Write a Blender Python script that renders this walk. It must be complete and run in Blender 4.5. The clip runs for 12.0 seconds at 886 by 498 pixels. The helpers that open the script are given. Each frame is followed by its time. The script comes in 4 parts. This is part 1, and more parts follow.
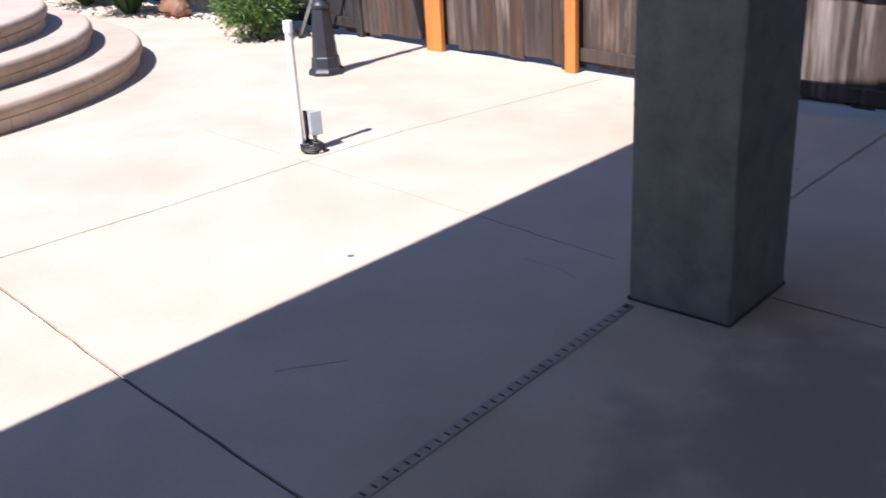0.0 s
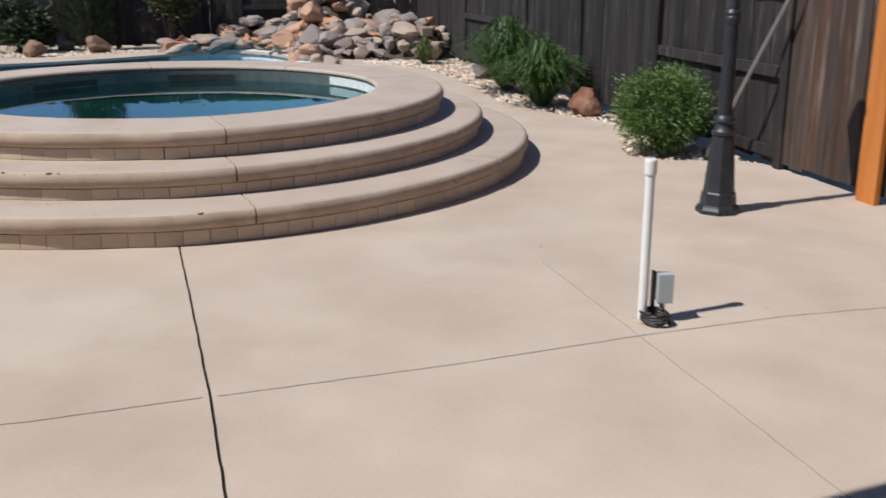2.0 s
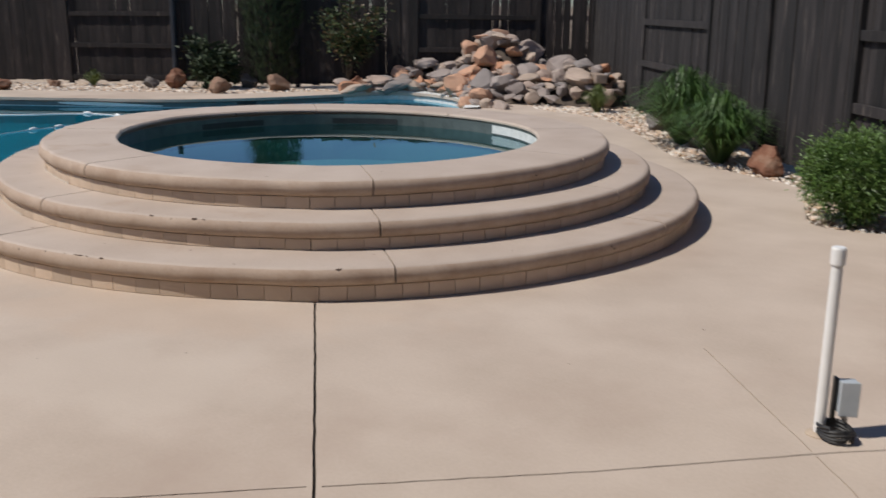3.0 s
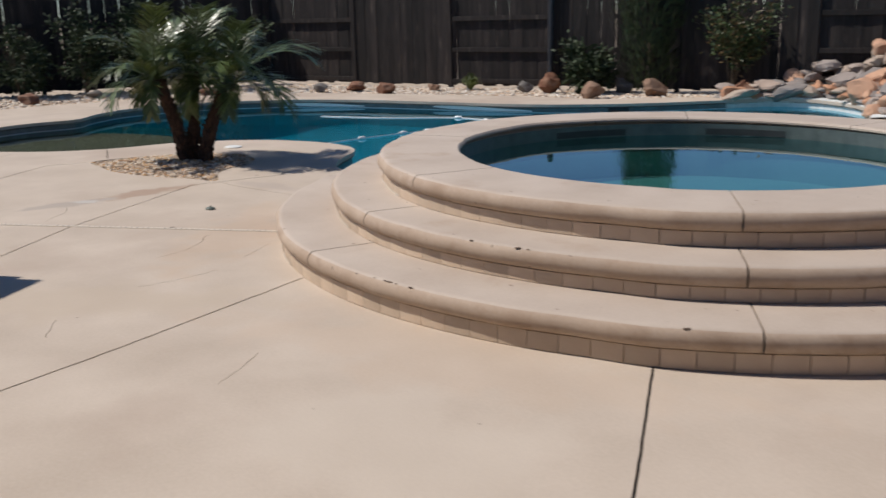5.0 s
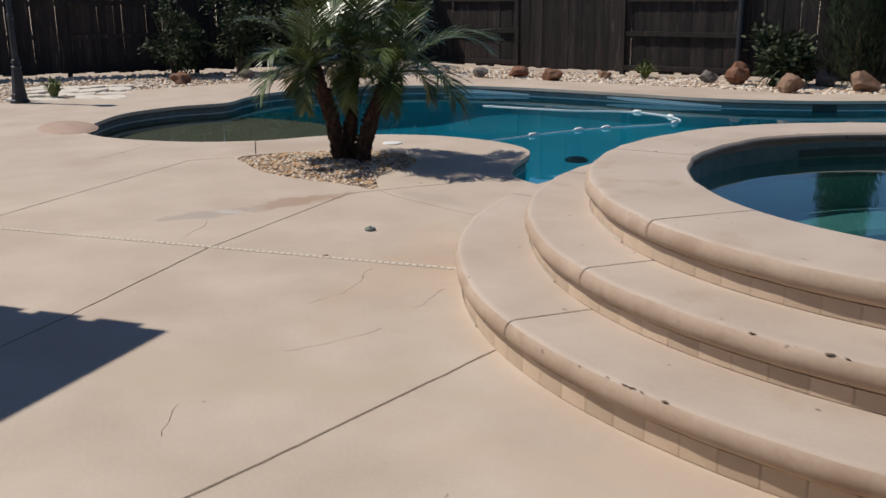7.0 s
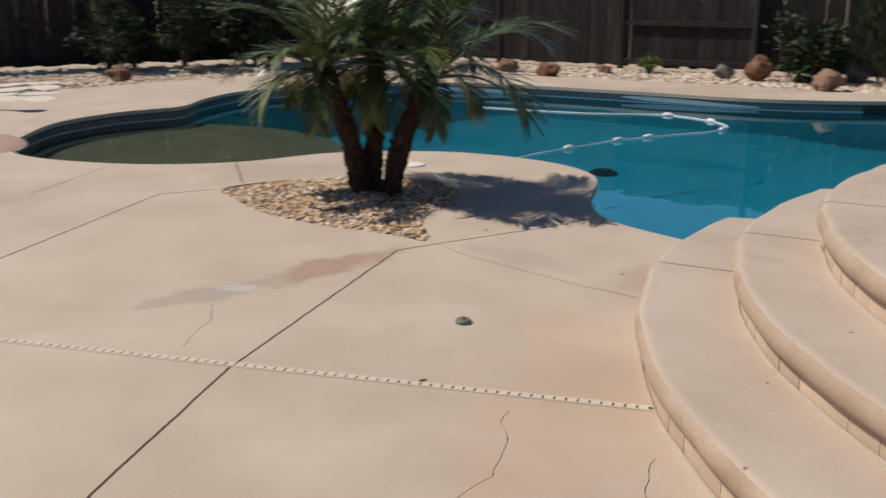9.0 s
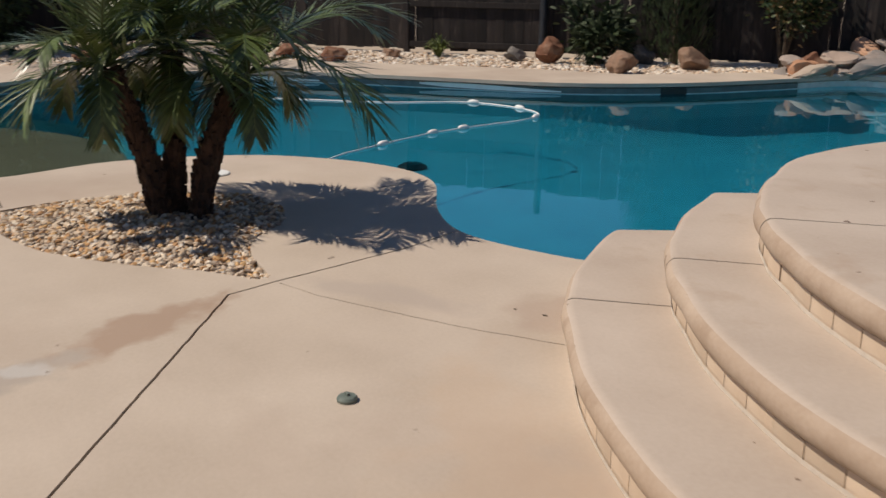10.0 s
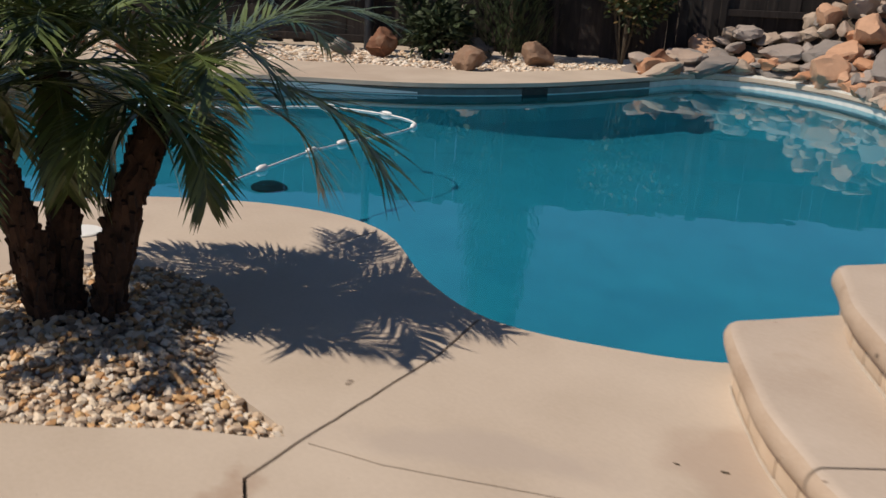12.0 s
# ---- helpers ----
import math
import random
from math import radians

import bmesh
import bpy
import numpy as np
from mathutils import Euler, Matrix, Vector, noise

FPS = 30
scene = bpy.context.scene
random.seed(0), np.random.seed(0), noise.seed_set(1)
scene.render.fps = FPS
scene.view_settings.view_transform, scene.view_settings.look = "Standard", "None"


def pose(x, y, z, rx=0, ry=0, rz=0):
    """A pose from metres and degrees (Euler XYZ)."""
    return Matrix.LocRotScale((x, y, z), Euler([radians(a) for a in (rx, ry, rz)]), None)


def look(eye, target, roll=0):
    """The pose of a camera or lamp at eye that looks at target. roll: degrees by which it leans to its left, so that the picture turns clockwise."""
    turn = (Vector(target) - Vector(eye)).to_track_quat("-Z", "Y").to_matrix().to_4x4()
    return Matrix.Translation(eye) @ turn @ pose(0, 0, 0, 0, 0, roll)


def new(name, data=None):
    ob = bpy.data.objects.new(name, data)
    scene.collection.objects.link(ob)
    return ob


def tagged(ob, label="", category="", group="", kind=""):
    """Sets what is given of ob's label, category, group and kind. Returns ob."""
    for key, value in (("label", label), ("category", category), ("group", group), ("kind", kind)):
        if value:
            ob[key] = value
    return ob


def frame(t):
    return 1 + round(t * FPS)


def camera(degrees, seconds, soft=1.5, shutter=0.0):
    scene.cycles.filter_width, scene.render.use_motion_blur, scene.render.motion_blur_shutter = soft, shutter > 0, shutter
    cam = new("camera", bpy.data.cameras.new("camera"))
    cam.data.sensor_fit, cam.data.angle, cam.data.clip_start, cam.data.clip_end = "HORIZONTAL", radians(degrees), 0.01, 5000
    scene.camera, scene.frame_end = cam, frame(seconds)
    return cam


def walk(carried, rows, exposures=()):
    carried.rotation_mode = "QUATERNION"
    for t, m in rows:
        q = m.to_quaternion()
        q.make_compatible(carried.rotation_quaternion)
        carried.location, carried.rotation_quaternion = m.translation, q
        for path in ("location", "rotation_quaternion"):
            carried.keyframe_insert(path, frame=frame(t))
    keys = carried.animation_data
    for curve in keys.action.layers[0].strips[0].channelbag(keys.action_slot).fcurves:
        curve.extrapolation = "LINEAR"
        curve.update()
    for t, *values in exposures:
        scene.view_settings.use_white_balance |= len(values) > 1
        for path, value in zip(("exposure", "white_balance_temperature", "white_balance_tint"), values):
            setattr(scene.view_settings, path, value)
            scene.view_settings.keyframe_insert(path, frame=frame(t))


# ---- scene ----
cam = camera(49.5, 12.0, shutter=0.4)
PATH = [
    (0, (5.145, 2.004, 1.532), (4.886, 3.836, 0.772), -3.4),
    (0.5, (5.141, 2.26, 1.512), (4.733, 4.087, 0.807), -1.8),
    (1, (5.156, 2.618, 1.544), (4.525, 4.395, 0.879), -1.4),
    (1.5, (5.222, 2.986, 1.562), (4.325, 4.664, 0.946), -1.2),
    (2, (5.133, 3.268, 1.555), (4.076, 4.867, 0.983), -0.2),
    (2.5, (5.054, 3.491, 1.574), (3.848, 4.996, 1.042), -0.2),
    (3, (4.954, 3.692, 1.589), (3.612, 5.09, 1.096), 0.5),
    (4.8, (4.276, 4.441, 1.493), (2.526, 5.282, 1.016), -1.1),
    (5, (4.161, 4.479, 1.496), (2.38, 5.252, 1.017), -1.1),
    (5.5, (3.901, 4.602, 1.521), (2.066, 5.229, 1.031), -0.9),
    (6, (3.54, 4.677, 1.509), (1.681, 5.219, 1.011), -0.8),
    (6.5, (3.093, 4.681, 1.518), (1.23, 5.2, 1.009), -0.6),
    (7, (2.649, 4.63, 1.538), (0.785, 5.132, 1.019), -0.5),
    (7.2, (2.441, 4.606, 1.57), (0.578, 5.102, 1.04), -0.5),
    (8.8, (0.566, 4.341, 1.509), (-1.276, 4.899, 0.966), -0.2),
    (9, (0.328, 4.326, 1.507), (-1.484, 4.972, 0.959), -0.2),
    (9.5, (-0.244, 4.363, 1.48), (-1.938, 5.262, 0.911), 0.1),
    (10, (-0.803, 4.357, 1.469), (-2.386, 5.431, 0.885), 0.5),
    (10.5, (-1.301, 4.356, 1.463), (-2.789, 5.553, 0.87), 0.2),
    (11, (-1.77, 4.383, 1.449), (-3.176, 5.671, 0.846), 0.6),
    (11.5, (-2.168, 4.361, 1.486), (-3.495, 5.726, 0.873), 1.0),
    (12, (-2.779, 4.347, 1.486), (-3.998, 5.81, 0.874), 2.9),
]
walk(cam, [(t, look(eye, target, roll)) for t, eye, target, roll in PATH], [(0, 1.1, 6050, 15), (0.5, 0.93, 6020, 13), (1.0, 0.78, 6250, 10), (1.5, 0.5, 6300, 10), (2.0, 0.12, 6350, 10), (2.5, -0.03, 6450, 10), (3.0, -0.13, 6550, 11), (5, -0.03, 6550, 10), (7, -0.12, 6750, 10), (9, -0.14, 7100, 11), (12, -0.14, 7400, 12)])

# ---- light ----
SUN_DIR = Vector((0.547, 0.838, -1.357)).normalized()
world = bpy.data.worlds.new("world")
scene.world = world
world.use_nodes = True
wn = world.node_tree
sky = wn.nodes.new("ShaderNodeTexSky")
sky.sky_type, sky.sun_disc = "NISHITA", False
sky.ozone_density, sky.dust_density, sky.altitude = 5.0, 0.0, 2500.0
sky.sun_elevation, sky.sun_rotation = radians(53.6), radians(213.1)
wn.links.new(sky.outputs[0], wn.nodes["Background"].inputs[0])
wn.nodes["Background"].inputs[1].default_value = 0.09
sun = new("sun", bpy.data.lights.new("sun", "SUN"))
sun.data.energy, sun.data.angle, sun.data.color = 4.5, radians(0.53), (1.0, 0.95, 0.885)
sun.rotation_euler = SUN_DIR.to_track_quat("-Z", "Y").to_euler()

# ---- materials ----


def rgba(c):
    return (c[0], c[1], c[2], 1.0)


def material(name, low, high, scale=3.0, rough=0.7, bump=0.15, fine=60.0, spot=None, spot_scale=0.8, spot_low=0.55, spot_high=0.75,
             metal=0.0, island=0.0, rand=0.0, stretch=(1, 1, 1), fine_mix=0.25, bump_dist=0.01, shift=0.0):
    """Two scales of noise between two colours, a third colour in patches, fine relief."""
    m = bpy.data.materials.new(name)
    m.use_nodes = True
    nt = m.node_tree
    n, l = nt.nodes, nt.links
    bsdf = n["Principled BSDF"]
    tc = n.new("ShaderNodeTexCoord")
    mp = n.new("ShaderNodeMapping")
    mp.inputs["Scale"].default_value = stretch
    here = tc.outputs["Object"]
    if shift:  # each object is cut from another stretch of the grain
        oi, mul, add = n.new("ShaderNodeObjectInfo"), n.new("ShaderNodeMath"), n.new("ShaderNodeVectorMath")
        mul.operation = "MULTIPLY"
        mul.inputs[1].default_value = shift
        l.new(oi.outputs["Random"], mul.inputs[0])
        l.new(here, add.inputs[0])
        l.new(mul.outputs[0], add.inputs[1])
        here = add.outputs[0]
    l.new(here, mp.inputs[0])
    big, small = n.new("ShaderNodeTexNoise"), n.new("ShaderNodeTexNoise")
    for t, s, d in ((big, scale, 5.0), (small, fine, 3.0)):
        t.inputs["Scale"].default_value, t.inputs["Detail"].default_value = s, d
        l.new(mp.outputs[0], t.inputs["Vector"])
    mixf = n.new("ShaderNodeMix")
    mixf.inputs[0].default_value = fine_mix
    l.new(big.outputs[0], mixf.inputs[2])
    l.new(small.outputs[0], mixf.inputs[3])
    ramp = n.new("ShaderNodeValToRGB")
    ramp.color_ramp.elements[0].position, ramp.color_ramp.elements[1].position = 0.3, 0.7
    ramp.color_ramp.elements[0].color, ramp.color_ramp.elements[1].color = rgba(low), rgba(high)
    l.new(mixf.outputs[0], ramp.inputs[0])
    col = ramp.outputs[0]
    if spot:
        pn = n.new("ShaderNodeTexNoise")
        pn.inputs["Scale"].default_value, pn.inputs["Detail"].default_value, pn.inputs["Roughness"].default_value = spot_scale, 6.0, 0.6
        l.new(mp.outputs[0] if shift else here, pn.inputs["Vector"])
        mr = n.new("ShaderNodeMapRange")
        mr.inputs[1].default_value, mr.inputs[2].default_value = spot_low, spot_high
        l.new(pn.outputs[0], mr.inputs[0])
        mx = n.new("ShaderNodeMix")
        mx.data_type = "RGBA"
        mx.inputs[7].default_value = rgba(spot)
        l.new(mr.outputs[0], mx.inputs[0])
        l.new(col, mx.inputs[6])
        col = mx.outputs[2]
    for src, amount in (("geo", island), ("obj", rand)):
        if amount:
            g = n.new("ShaderNodeNewGeometry" if src == "geo" else "ShaderNodeObjectInfo")
            hs = n.new("ShaderNodeHueSaturation")
            v = n.new("ShaderNodeMapRange")
            v.inputs[3].default_value, v.inputs[4].default_value = 1 - amount, 1 + amount
            l.new(g.outputs["Random Per Island" if src == "geo" else "Random"], v.inputs[0])
            l.new(v.outputs[0], hs.inputs["Value"])
            l.new(col, hs.inputs["Color"])
            col = hs.outputs[0]
    l.new(col, bsdf.inputs["Base Color"])
    bsdf.inputs["Roughness"].default_value, bsdf.inputs["Metallic"].default_value = rough, metal
    if bump:
        b = n.new("ShaderNodeBump")
        b.inputs["Strength"].default_value, b.inputs["Distance"].default_value = bump, bump_dist
        l.new(mixf.outputs[0], b.inputs["Height"])
        l.new(b.outputs[0], bsdf.inputs["Normal"])
    return m


def palette(name, colours, rough=0.8, per="geo", bump=0.3, fine=40.0):
    """One colour out of several for each loose piece or object, with fine grain."""
    m = material(name, (0.4, 0.4, 0.4), (0.6, 0.6, 0.6), 6.0, rough, bump, fine)
    nt = m.node_tree
    n, l = nt.nodes, nt.links
    g = n.new("ShaderNodeNewGeometry" if per == "geo" else "ShaderNodeObjectInfo")
    ramp = n.new("ShaderNodeValToRGB")
    ramp.color_ramp.interpolation = "CONSTANT"
    el = ramp.color_ramp.elements
    el[0].color, el[0].position = rgba(colours[0]), 0.0
    el[1].color, el[1].position = rgba(colours[1]), 1 / len(colours)
    for i, c in enumerate(colours[2:], 2):
        e = el.new(i / len(colours))
        e.color = rgba(c)
    l.new(g.outputs["Random Per Island" if per == "geo" else "Random"], ramp.inputs[0])
    mx = n.new("ShaderNodeMix")
    mx.data_type, mx.blend_type = "RGBA", "OVERLAY"
    mx.inputs[0].default_value = 0.55
    bsdf = n["Principled BSDF"]
    grain = bsdf.inputs["Base Color"].links[0].from_socket
    l.new(ramp.outputs[0], mx.inputs[6])
    l.new(grain, mx.inputs[7])
    l.new(mx.outputs[2], bsdf.inputs["Base Color"])
    return m


CONCRETE = material("tan_concrete", (0.42, 0.34, 0.27), (0.535, 0.447, 0.366), 1.7, 0.75, 0.25, 55, (0.40, 0.31, 0.245), 0.6, 0.52, 0.74)


def stain_or_shade(mat, centre, radii, turn, colour, strength, rough=2.6):
    """A ragged patch on a flat surface: soaked-in staining, or shade put into the colour."""
    n, l = mat.node_tree.nodes, mat.node_tree.links
    socket = n["Principled BSDF"].inputs["Base Color"]
    old = socket.links[0].from_socket
    tc, mp, nz, add, ln, mr, mx = (n.new("ShaderNode" + k) for k in ("TexCoord", "Mapping", "TexNoise", "VectorMath", "VectorMath", "MapRange", "Mix"))
    mp.vector_type = "TEXTURE"
    mp.inputs[1].default_value = (centre[0], centre[1], 0)
    mp.inputs[2].default_value = (0, 0, radians(turn))
    mp.inputs[3].default_value = (radii[0], radii[1], 1)
    nz.inputs["Scale"].default_value, nz.inputs["Detail"].default_value = rough, 6
    l.new(tc.outputs["Object"], mp.inputs[0])
    l.new(tc.outputs["Object"], nz.inputs["Vector"])
    add.operation, ln.operation = "MULTIPLY_ADD", "LENGTH"
    add.inputs[1].default_value = (2.2, 2.2, 0)
    l.new(nz.outputs["Color"], add.inputs[0])
    l.new(mp.outputs[0], add.inputs[2])
    sub = n.new("ShaderNodeVectorMath")
    sub.operation = "SUBTRACT"
    sub.inputs[1].default_value = (1.1, 1.1, 0)
    l.new(add.outputs[0], sub.inputs[0])
    l.new(sub.outputs[0], ln.inputs[0])
    mr.inputs[1].default_value, mr.inputs[2].default_value, mr.inputs[3].default_value, mr.inputs[4].default_value = 1.0, 0.55, 0.0, strength
    l.new(ln.outputs["Value"], mr.inputs[0])
    mx.data_type = "RGBA"
    mx.inputs[7].default_value = rgba(colour)
    l.new(mr.outputs[0], mx.inputs[0])
    l.new(old, mx.inputs[6])
    l.new(mx.outputs[2], socket)


stain_or_shade(CONCRETE, (-4.52, 5.38), (0.48, 0.15), 114, (0.33, 0.22, 0.155), 0.75, 5)
stain_or_shade(CONCRETE, (-4.28, 4.72), (0.5, 0.14), 100, (0.34, 0.29, 0.25), 0.65, 5)
stain_or_shade(CONCRETE, (-4.36, 4.89), (0.13, 0.08), 60, (0.50, 0.48, 0.455), 0.6, 8)
stain_or_shade(CONCRETE, (-2.55, 5.75), (1.3, 0.35), 150, (0.49, 0.355, 0.25), 0.38, 3)
stain_or_shade(CONCRETE, (0.4, 6.1), (1.6, 0.4), 35, (0.49, 0.365, 0.265), 0.32, 3)
stain_or_shade(CONCRETE, (-4.3, 6.45), (0.5, 0.14), 30, (0.40, 0.33, 0.28), 0.6)
stain_or_shade(CONCRETE, (-3.75, 7.0), (0.3, 0.25), 30, (0.37, 0.27, 0.21), 0.5)
# Purple-brown staining, enlarged and darkened to carry the deeper patio shade.
stain_or_shade(CONCRETE, (5.8, 4.35), (0.75, 0.5), 60, (0.27, 0.21, 0.20), 0.7, 3)
stain_or_shade(CONCRETE, (5.6, 3.7), (0.7, 0.35), 20, (0.33, 0.28, 0.25), 0.6, 3)
stain_or_shade(CONCRETE, (4.9, 3.6), (0.5, 0.25), 100, (0.31, 0.25, 0.22), 0.6, 3)
stain_or_shade(CONCRETE, (1.2, 5.6), (0.9, 0.5), 20, (0.53, 0.45, 0.37), 0.5)
stain_or_shade(CONCRETE, (-1.3, 4.6), (1.2, 0.4), 60, (0.46, 0.37, 0.28), 0.5)
COPING = material("coping_concrete", (0.40, 0.32, 0.258), (0.495, 0.412, 0.343), 2.2, 0.75, 0.3, 60, (0.37, 0.275, 0.205), 2.4, 0.58, 0.78)


def speckle(mat, colour, scale, limit):
    """Small chips where the skin has flaked off."""
    n, l = mat.node_tree.nodes, mat.node_tree.links
    socket = n["Principled BSDF"].inputs["Base Color"]
    old = socket.links[0].from_socket
    nz, tc, mr, mx = (n.new("ShaderNode" + k) for k in ("TexNoise", "TexCoord", "MapRange", "Mix"))
    nz.inputs["Scale"].default_value, nz.inputs["Detail"].default_value, nz.inputs["Roughness"].default_value = scale, 2, 0.5
    mr.inputs[1].default_value, mr.inputs[2].default_value = limit, limit + 0.03
    mx.data_type = "RGBA"
    mx.inputs[7].default_value = rgba(colour)
    l.new(tc.outputs["Object"], nz.inputs["Vector"])
    l.new(nz.outputs[0], mr.inputs[0])
    l.new(mr.outputs[0], mx.inputs[0])
    l.new(old, mx.inputs[6])
    l.new(mx.outputs[2], socket)


speckle(COPING, (0.16, 0.11, 0.08), 16, 0.735)
speckle(CONCRETE, (0.22, 0.17, 0.13), 9, 0.765)
# Brown wear, darkened further to carry the shading low on the nose.
NOSE_WORN_SHADED = material("worn_shaded_coping_nose", (0.335, 0.24, 0.172), (0.465, 0.365, 0.285), 4.0, 0.8, 0.5, 60, (0.29, 0.20, 0.14), 5.0, 0.55, 0.76)
speckle(NOSE_WORN_SHADED, (0.10, 0.07, 0.05), 13, 0.72)
CHIPPED = material("chipped_coping", (0.10, 0.07, 0.05), (0.20, 0.145, 0.11), 20, 0.95, 0.5)
JOINT = material("joint_filler", (0.05, 0.043, 0.036), (0.09, 0.075, 0.06), 8, 0.95, 0.3)
TILE = material("riser_tile", (0.5, 0.38, 0.28), (0.58, 0.46, 0.35), 5, 0.6, 0.2, 80, rand=0.12)
SEALANT = material("pale_sealant", (0.5, 0.43, 0.36), (0.62, 0.55, 0.47), 20, 0.7, 0.3)
GROUT = material("grout", (0.40, 0.315, 0.245), (0.47, 0.375, 0.30), 9, 0.9, 0.3)
SOIL = material("soil", (0.36, 0.28, 0.21), (0.48, 0.39, 0.30), 3, 0.95, 0.5, 40)
STUCCO = material("grey_green_stucco", (0.18, 0.182, 0.155), (0.28, 0.28, 0.24), 9, 0.9, 0.9, 55, bump_dist=0.012)
WALLS = material("house_stucco", (0.42, 0.38, 0.32), (0.5, 0.45, 0.38), 5, 0.9, 0.5, 110)
BOUNCE_CEILING = material("bluish_bounce_ceiling", (0.50, 0.53, 0.57), (0.57, 0.60, 0.64), 4, 0.8, 0.2)
ROOF = material("roof_tile_clay", (0.2, 0.13, 0.09), (0.3, 0.2, 0.14), 4, 0.85, 0.4)
PLASTER = material("pool_plaster", (0.36, 0.55, 0.58), (0.46, 0.64, 0.66), 1.5, 0.7, 0.1, 30, (0.3, 0.5, 0.55), 0.7)
SPA_PLASTER = material("spa_plaster", (0.16, 0.30, 0.275), (0.24, 0.38, 0.345), 1.8, 0.7, 0.1, 30, (0.13, 0.25, 0.235), 0.9)
SHELF = material("shelf_plaster", (0.26, 0.235, 0.19), (0.34, 0.305, 0.25), 2.0, 0.7, 0.1, 30)
BAND = material("waterline_tile", (0.075, 0.095, 0.10), (0.15, 0.175, 0.18), 9, 0.35, 0.15, 50)
SPA_BAND = material("dark_spa_tile", (0.06, 0.075, 0.073), (0.12, 0.14, 0.135), 9, 0.3, 0.15, 50)
SCALE = material("lime_or_glint", (0.5, 0.52, 0.5), (0.7, 0.7, 0.68), 14, 0.8, 0.3, 60)
GLINT_WHITE = material("white_tile_glint", (0.70, 0.71, 0.69), (0.82, 0.82, 0.80), 14, 0.6, 0.3, 60)
BLACK = material("black_paint_metal", (0.012, 0.014, 0.018), (0.03, 0.033, 0.04), 12, 0.45, 0.1, 90)
PVC = material("white_pvc", (0.72, 0.72, 0.7), (0.8, 0.8, 0.78), 8, 0.4, 0.05)
GREYBOX = material("grey_box_plastic", (0.36, 0.40, 0.43), (0.45, 0.49, 0.52), 8, 0.45, 0.05)
RUBBER = material("black_rubber", (0.012, 0.012, 0.013), (0.03, 0.03, 0.03), 20, 0.5, 0.1)
CAPMAT = material("weathered_green_plastic", (0.09, 0.115, 0.10), (0.16, 0.19, 0.165), 30, 0.6, 0.2)
DRAIN = material("drain_plastic", (0.54, 0.46, 0.375), (0.63, 0.55, 0.46), 12, 0.6, 0.1)
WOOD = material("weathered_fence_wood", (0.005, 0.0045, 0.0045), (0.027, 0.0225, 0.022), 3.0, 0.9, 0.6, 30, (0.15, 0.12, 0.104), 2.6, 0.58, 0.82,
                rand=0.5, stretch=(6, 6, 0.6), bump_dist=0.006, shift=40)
# Dark wood with the tree shade over these fences put into its colour.
DARK_SHADED_WOOD = material("dark_shaded_fence_wood", (0.008, 0.006, 0.006), (0.032, 0.024, 0.021), 3.0, 0.9, 0.6, 30, (0.11, 0.083, 0.068), 2.6, 0.58, 0.82,
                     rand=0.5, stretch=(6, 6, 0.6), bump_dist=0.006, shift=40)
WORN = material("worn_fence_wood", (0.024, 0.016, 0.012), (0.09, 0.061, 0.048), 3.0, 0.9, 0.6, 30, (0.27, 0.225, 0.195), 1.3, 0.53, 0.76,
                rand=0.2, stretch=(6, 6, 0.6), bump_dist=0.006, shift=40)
STAINED = material("orange_stained_fence_wood", (0.034, 0.019, 0.012), (0.105, 0.056, 0.032), 3.0, 0.85, 0.5, 30, (0.24, 0.19, 0.16), 1.6, 0.55, 0.75,
                   rand=0.3, stretch=(6, 6, 0.6), bump_dist=0.006, shift=40)
NEWWOOD = material("new_orange_wood", (0.42, 0.13, 0.022), (0.55, 0.20, 0.04), 3.0, 0.75, 0.3, 30, stretch=(6, 6, 0.5))
GALV = material("galvanised_steel", (0.3, 0.3, 0.3), (0.42, 0.42, 0.41), 20, 0.45, 0.1, metal=0.8)


def water_material(name, tint, rough=0.015, wave=0.02, shallow=None, ripple=3.2):
    """A clear, tinted water surface: what lies below shows through, the rest is mirrored by its gloss."""
    m = bpy.data.materials.new(name)
    m.use_nodes = True
    n, l = m.node_tree.nodes, m.node_tree.links
    n.remove(n["Principled BSDF"])
    out = n["Material Output"]
    tr, gl, mix, fr = n.new("ShaderNodeBsdfTransparent"), n.new("ShaderNodeBsdfGlossy"), n.new("ShaderNodeMixShader"), n.new("ShaderNodeFresnel")
    tr.inputs[0].default_value = rgba(tint)
    # Gloss tinted blue: a deeper sky colour put into the reflections.
    gl.inputs["Roughness"].default_value, gl.inputs["Color"].default_value = rough, (0.74, 0.92, 1.0, 1)
    if shallow:  # clearer where the water is only ankle deep
        geo, dist, mr, mx = n.new("ShaderNodeTexCoord"), n.new("ShaderNodeVectorMath"), n.new("ShaderNodeMapRange"), n.new("ShaderNodeMix")
        dist.operation = "DISTANCE"
        dist.inputs[1].default_value = (shallow[0], shallow[1], WATER_LEVEL)
        mr.inputs[1].default_value, mr.inputs[2].default_value = shallow[2] - 0.04, shallow[2] + 0.04
        mx.data_type = "RGBA"
        mx.inputs[6].default_value, mx.inputs[7].default_value = (0.62, 0.70, 0.66, 1), rgba(tint)
        l.new(geo.outputs["Object"], dist.inputs[0])
        l.new(dist.outputs["Value"], mr.inputs[0])
        l.new(mr.outputs[0], mx.inputs[0])
        l.new(mx.outputs[2], tr.inputs[0])
    fr.inputs[0].default_value = 1.65
    nz, bp, tc = n.new("ShaderNodeTexNoise"), n.new("ShaderNodeBump"), n.new("ShaderNodeTexCoord")
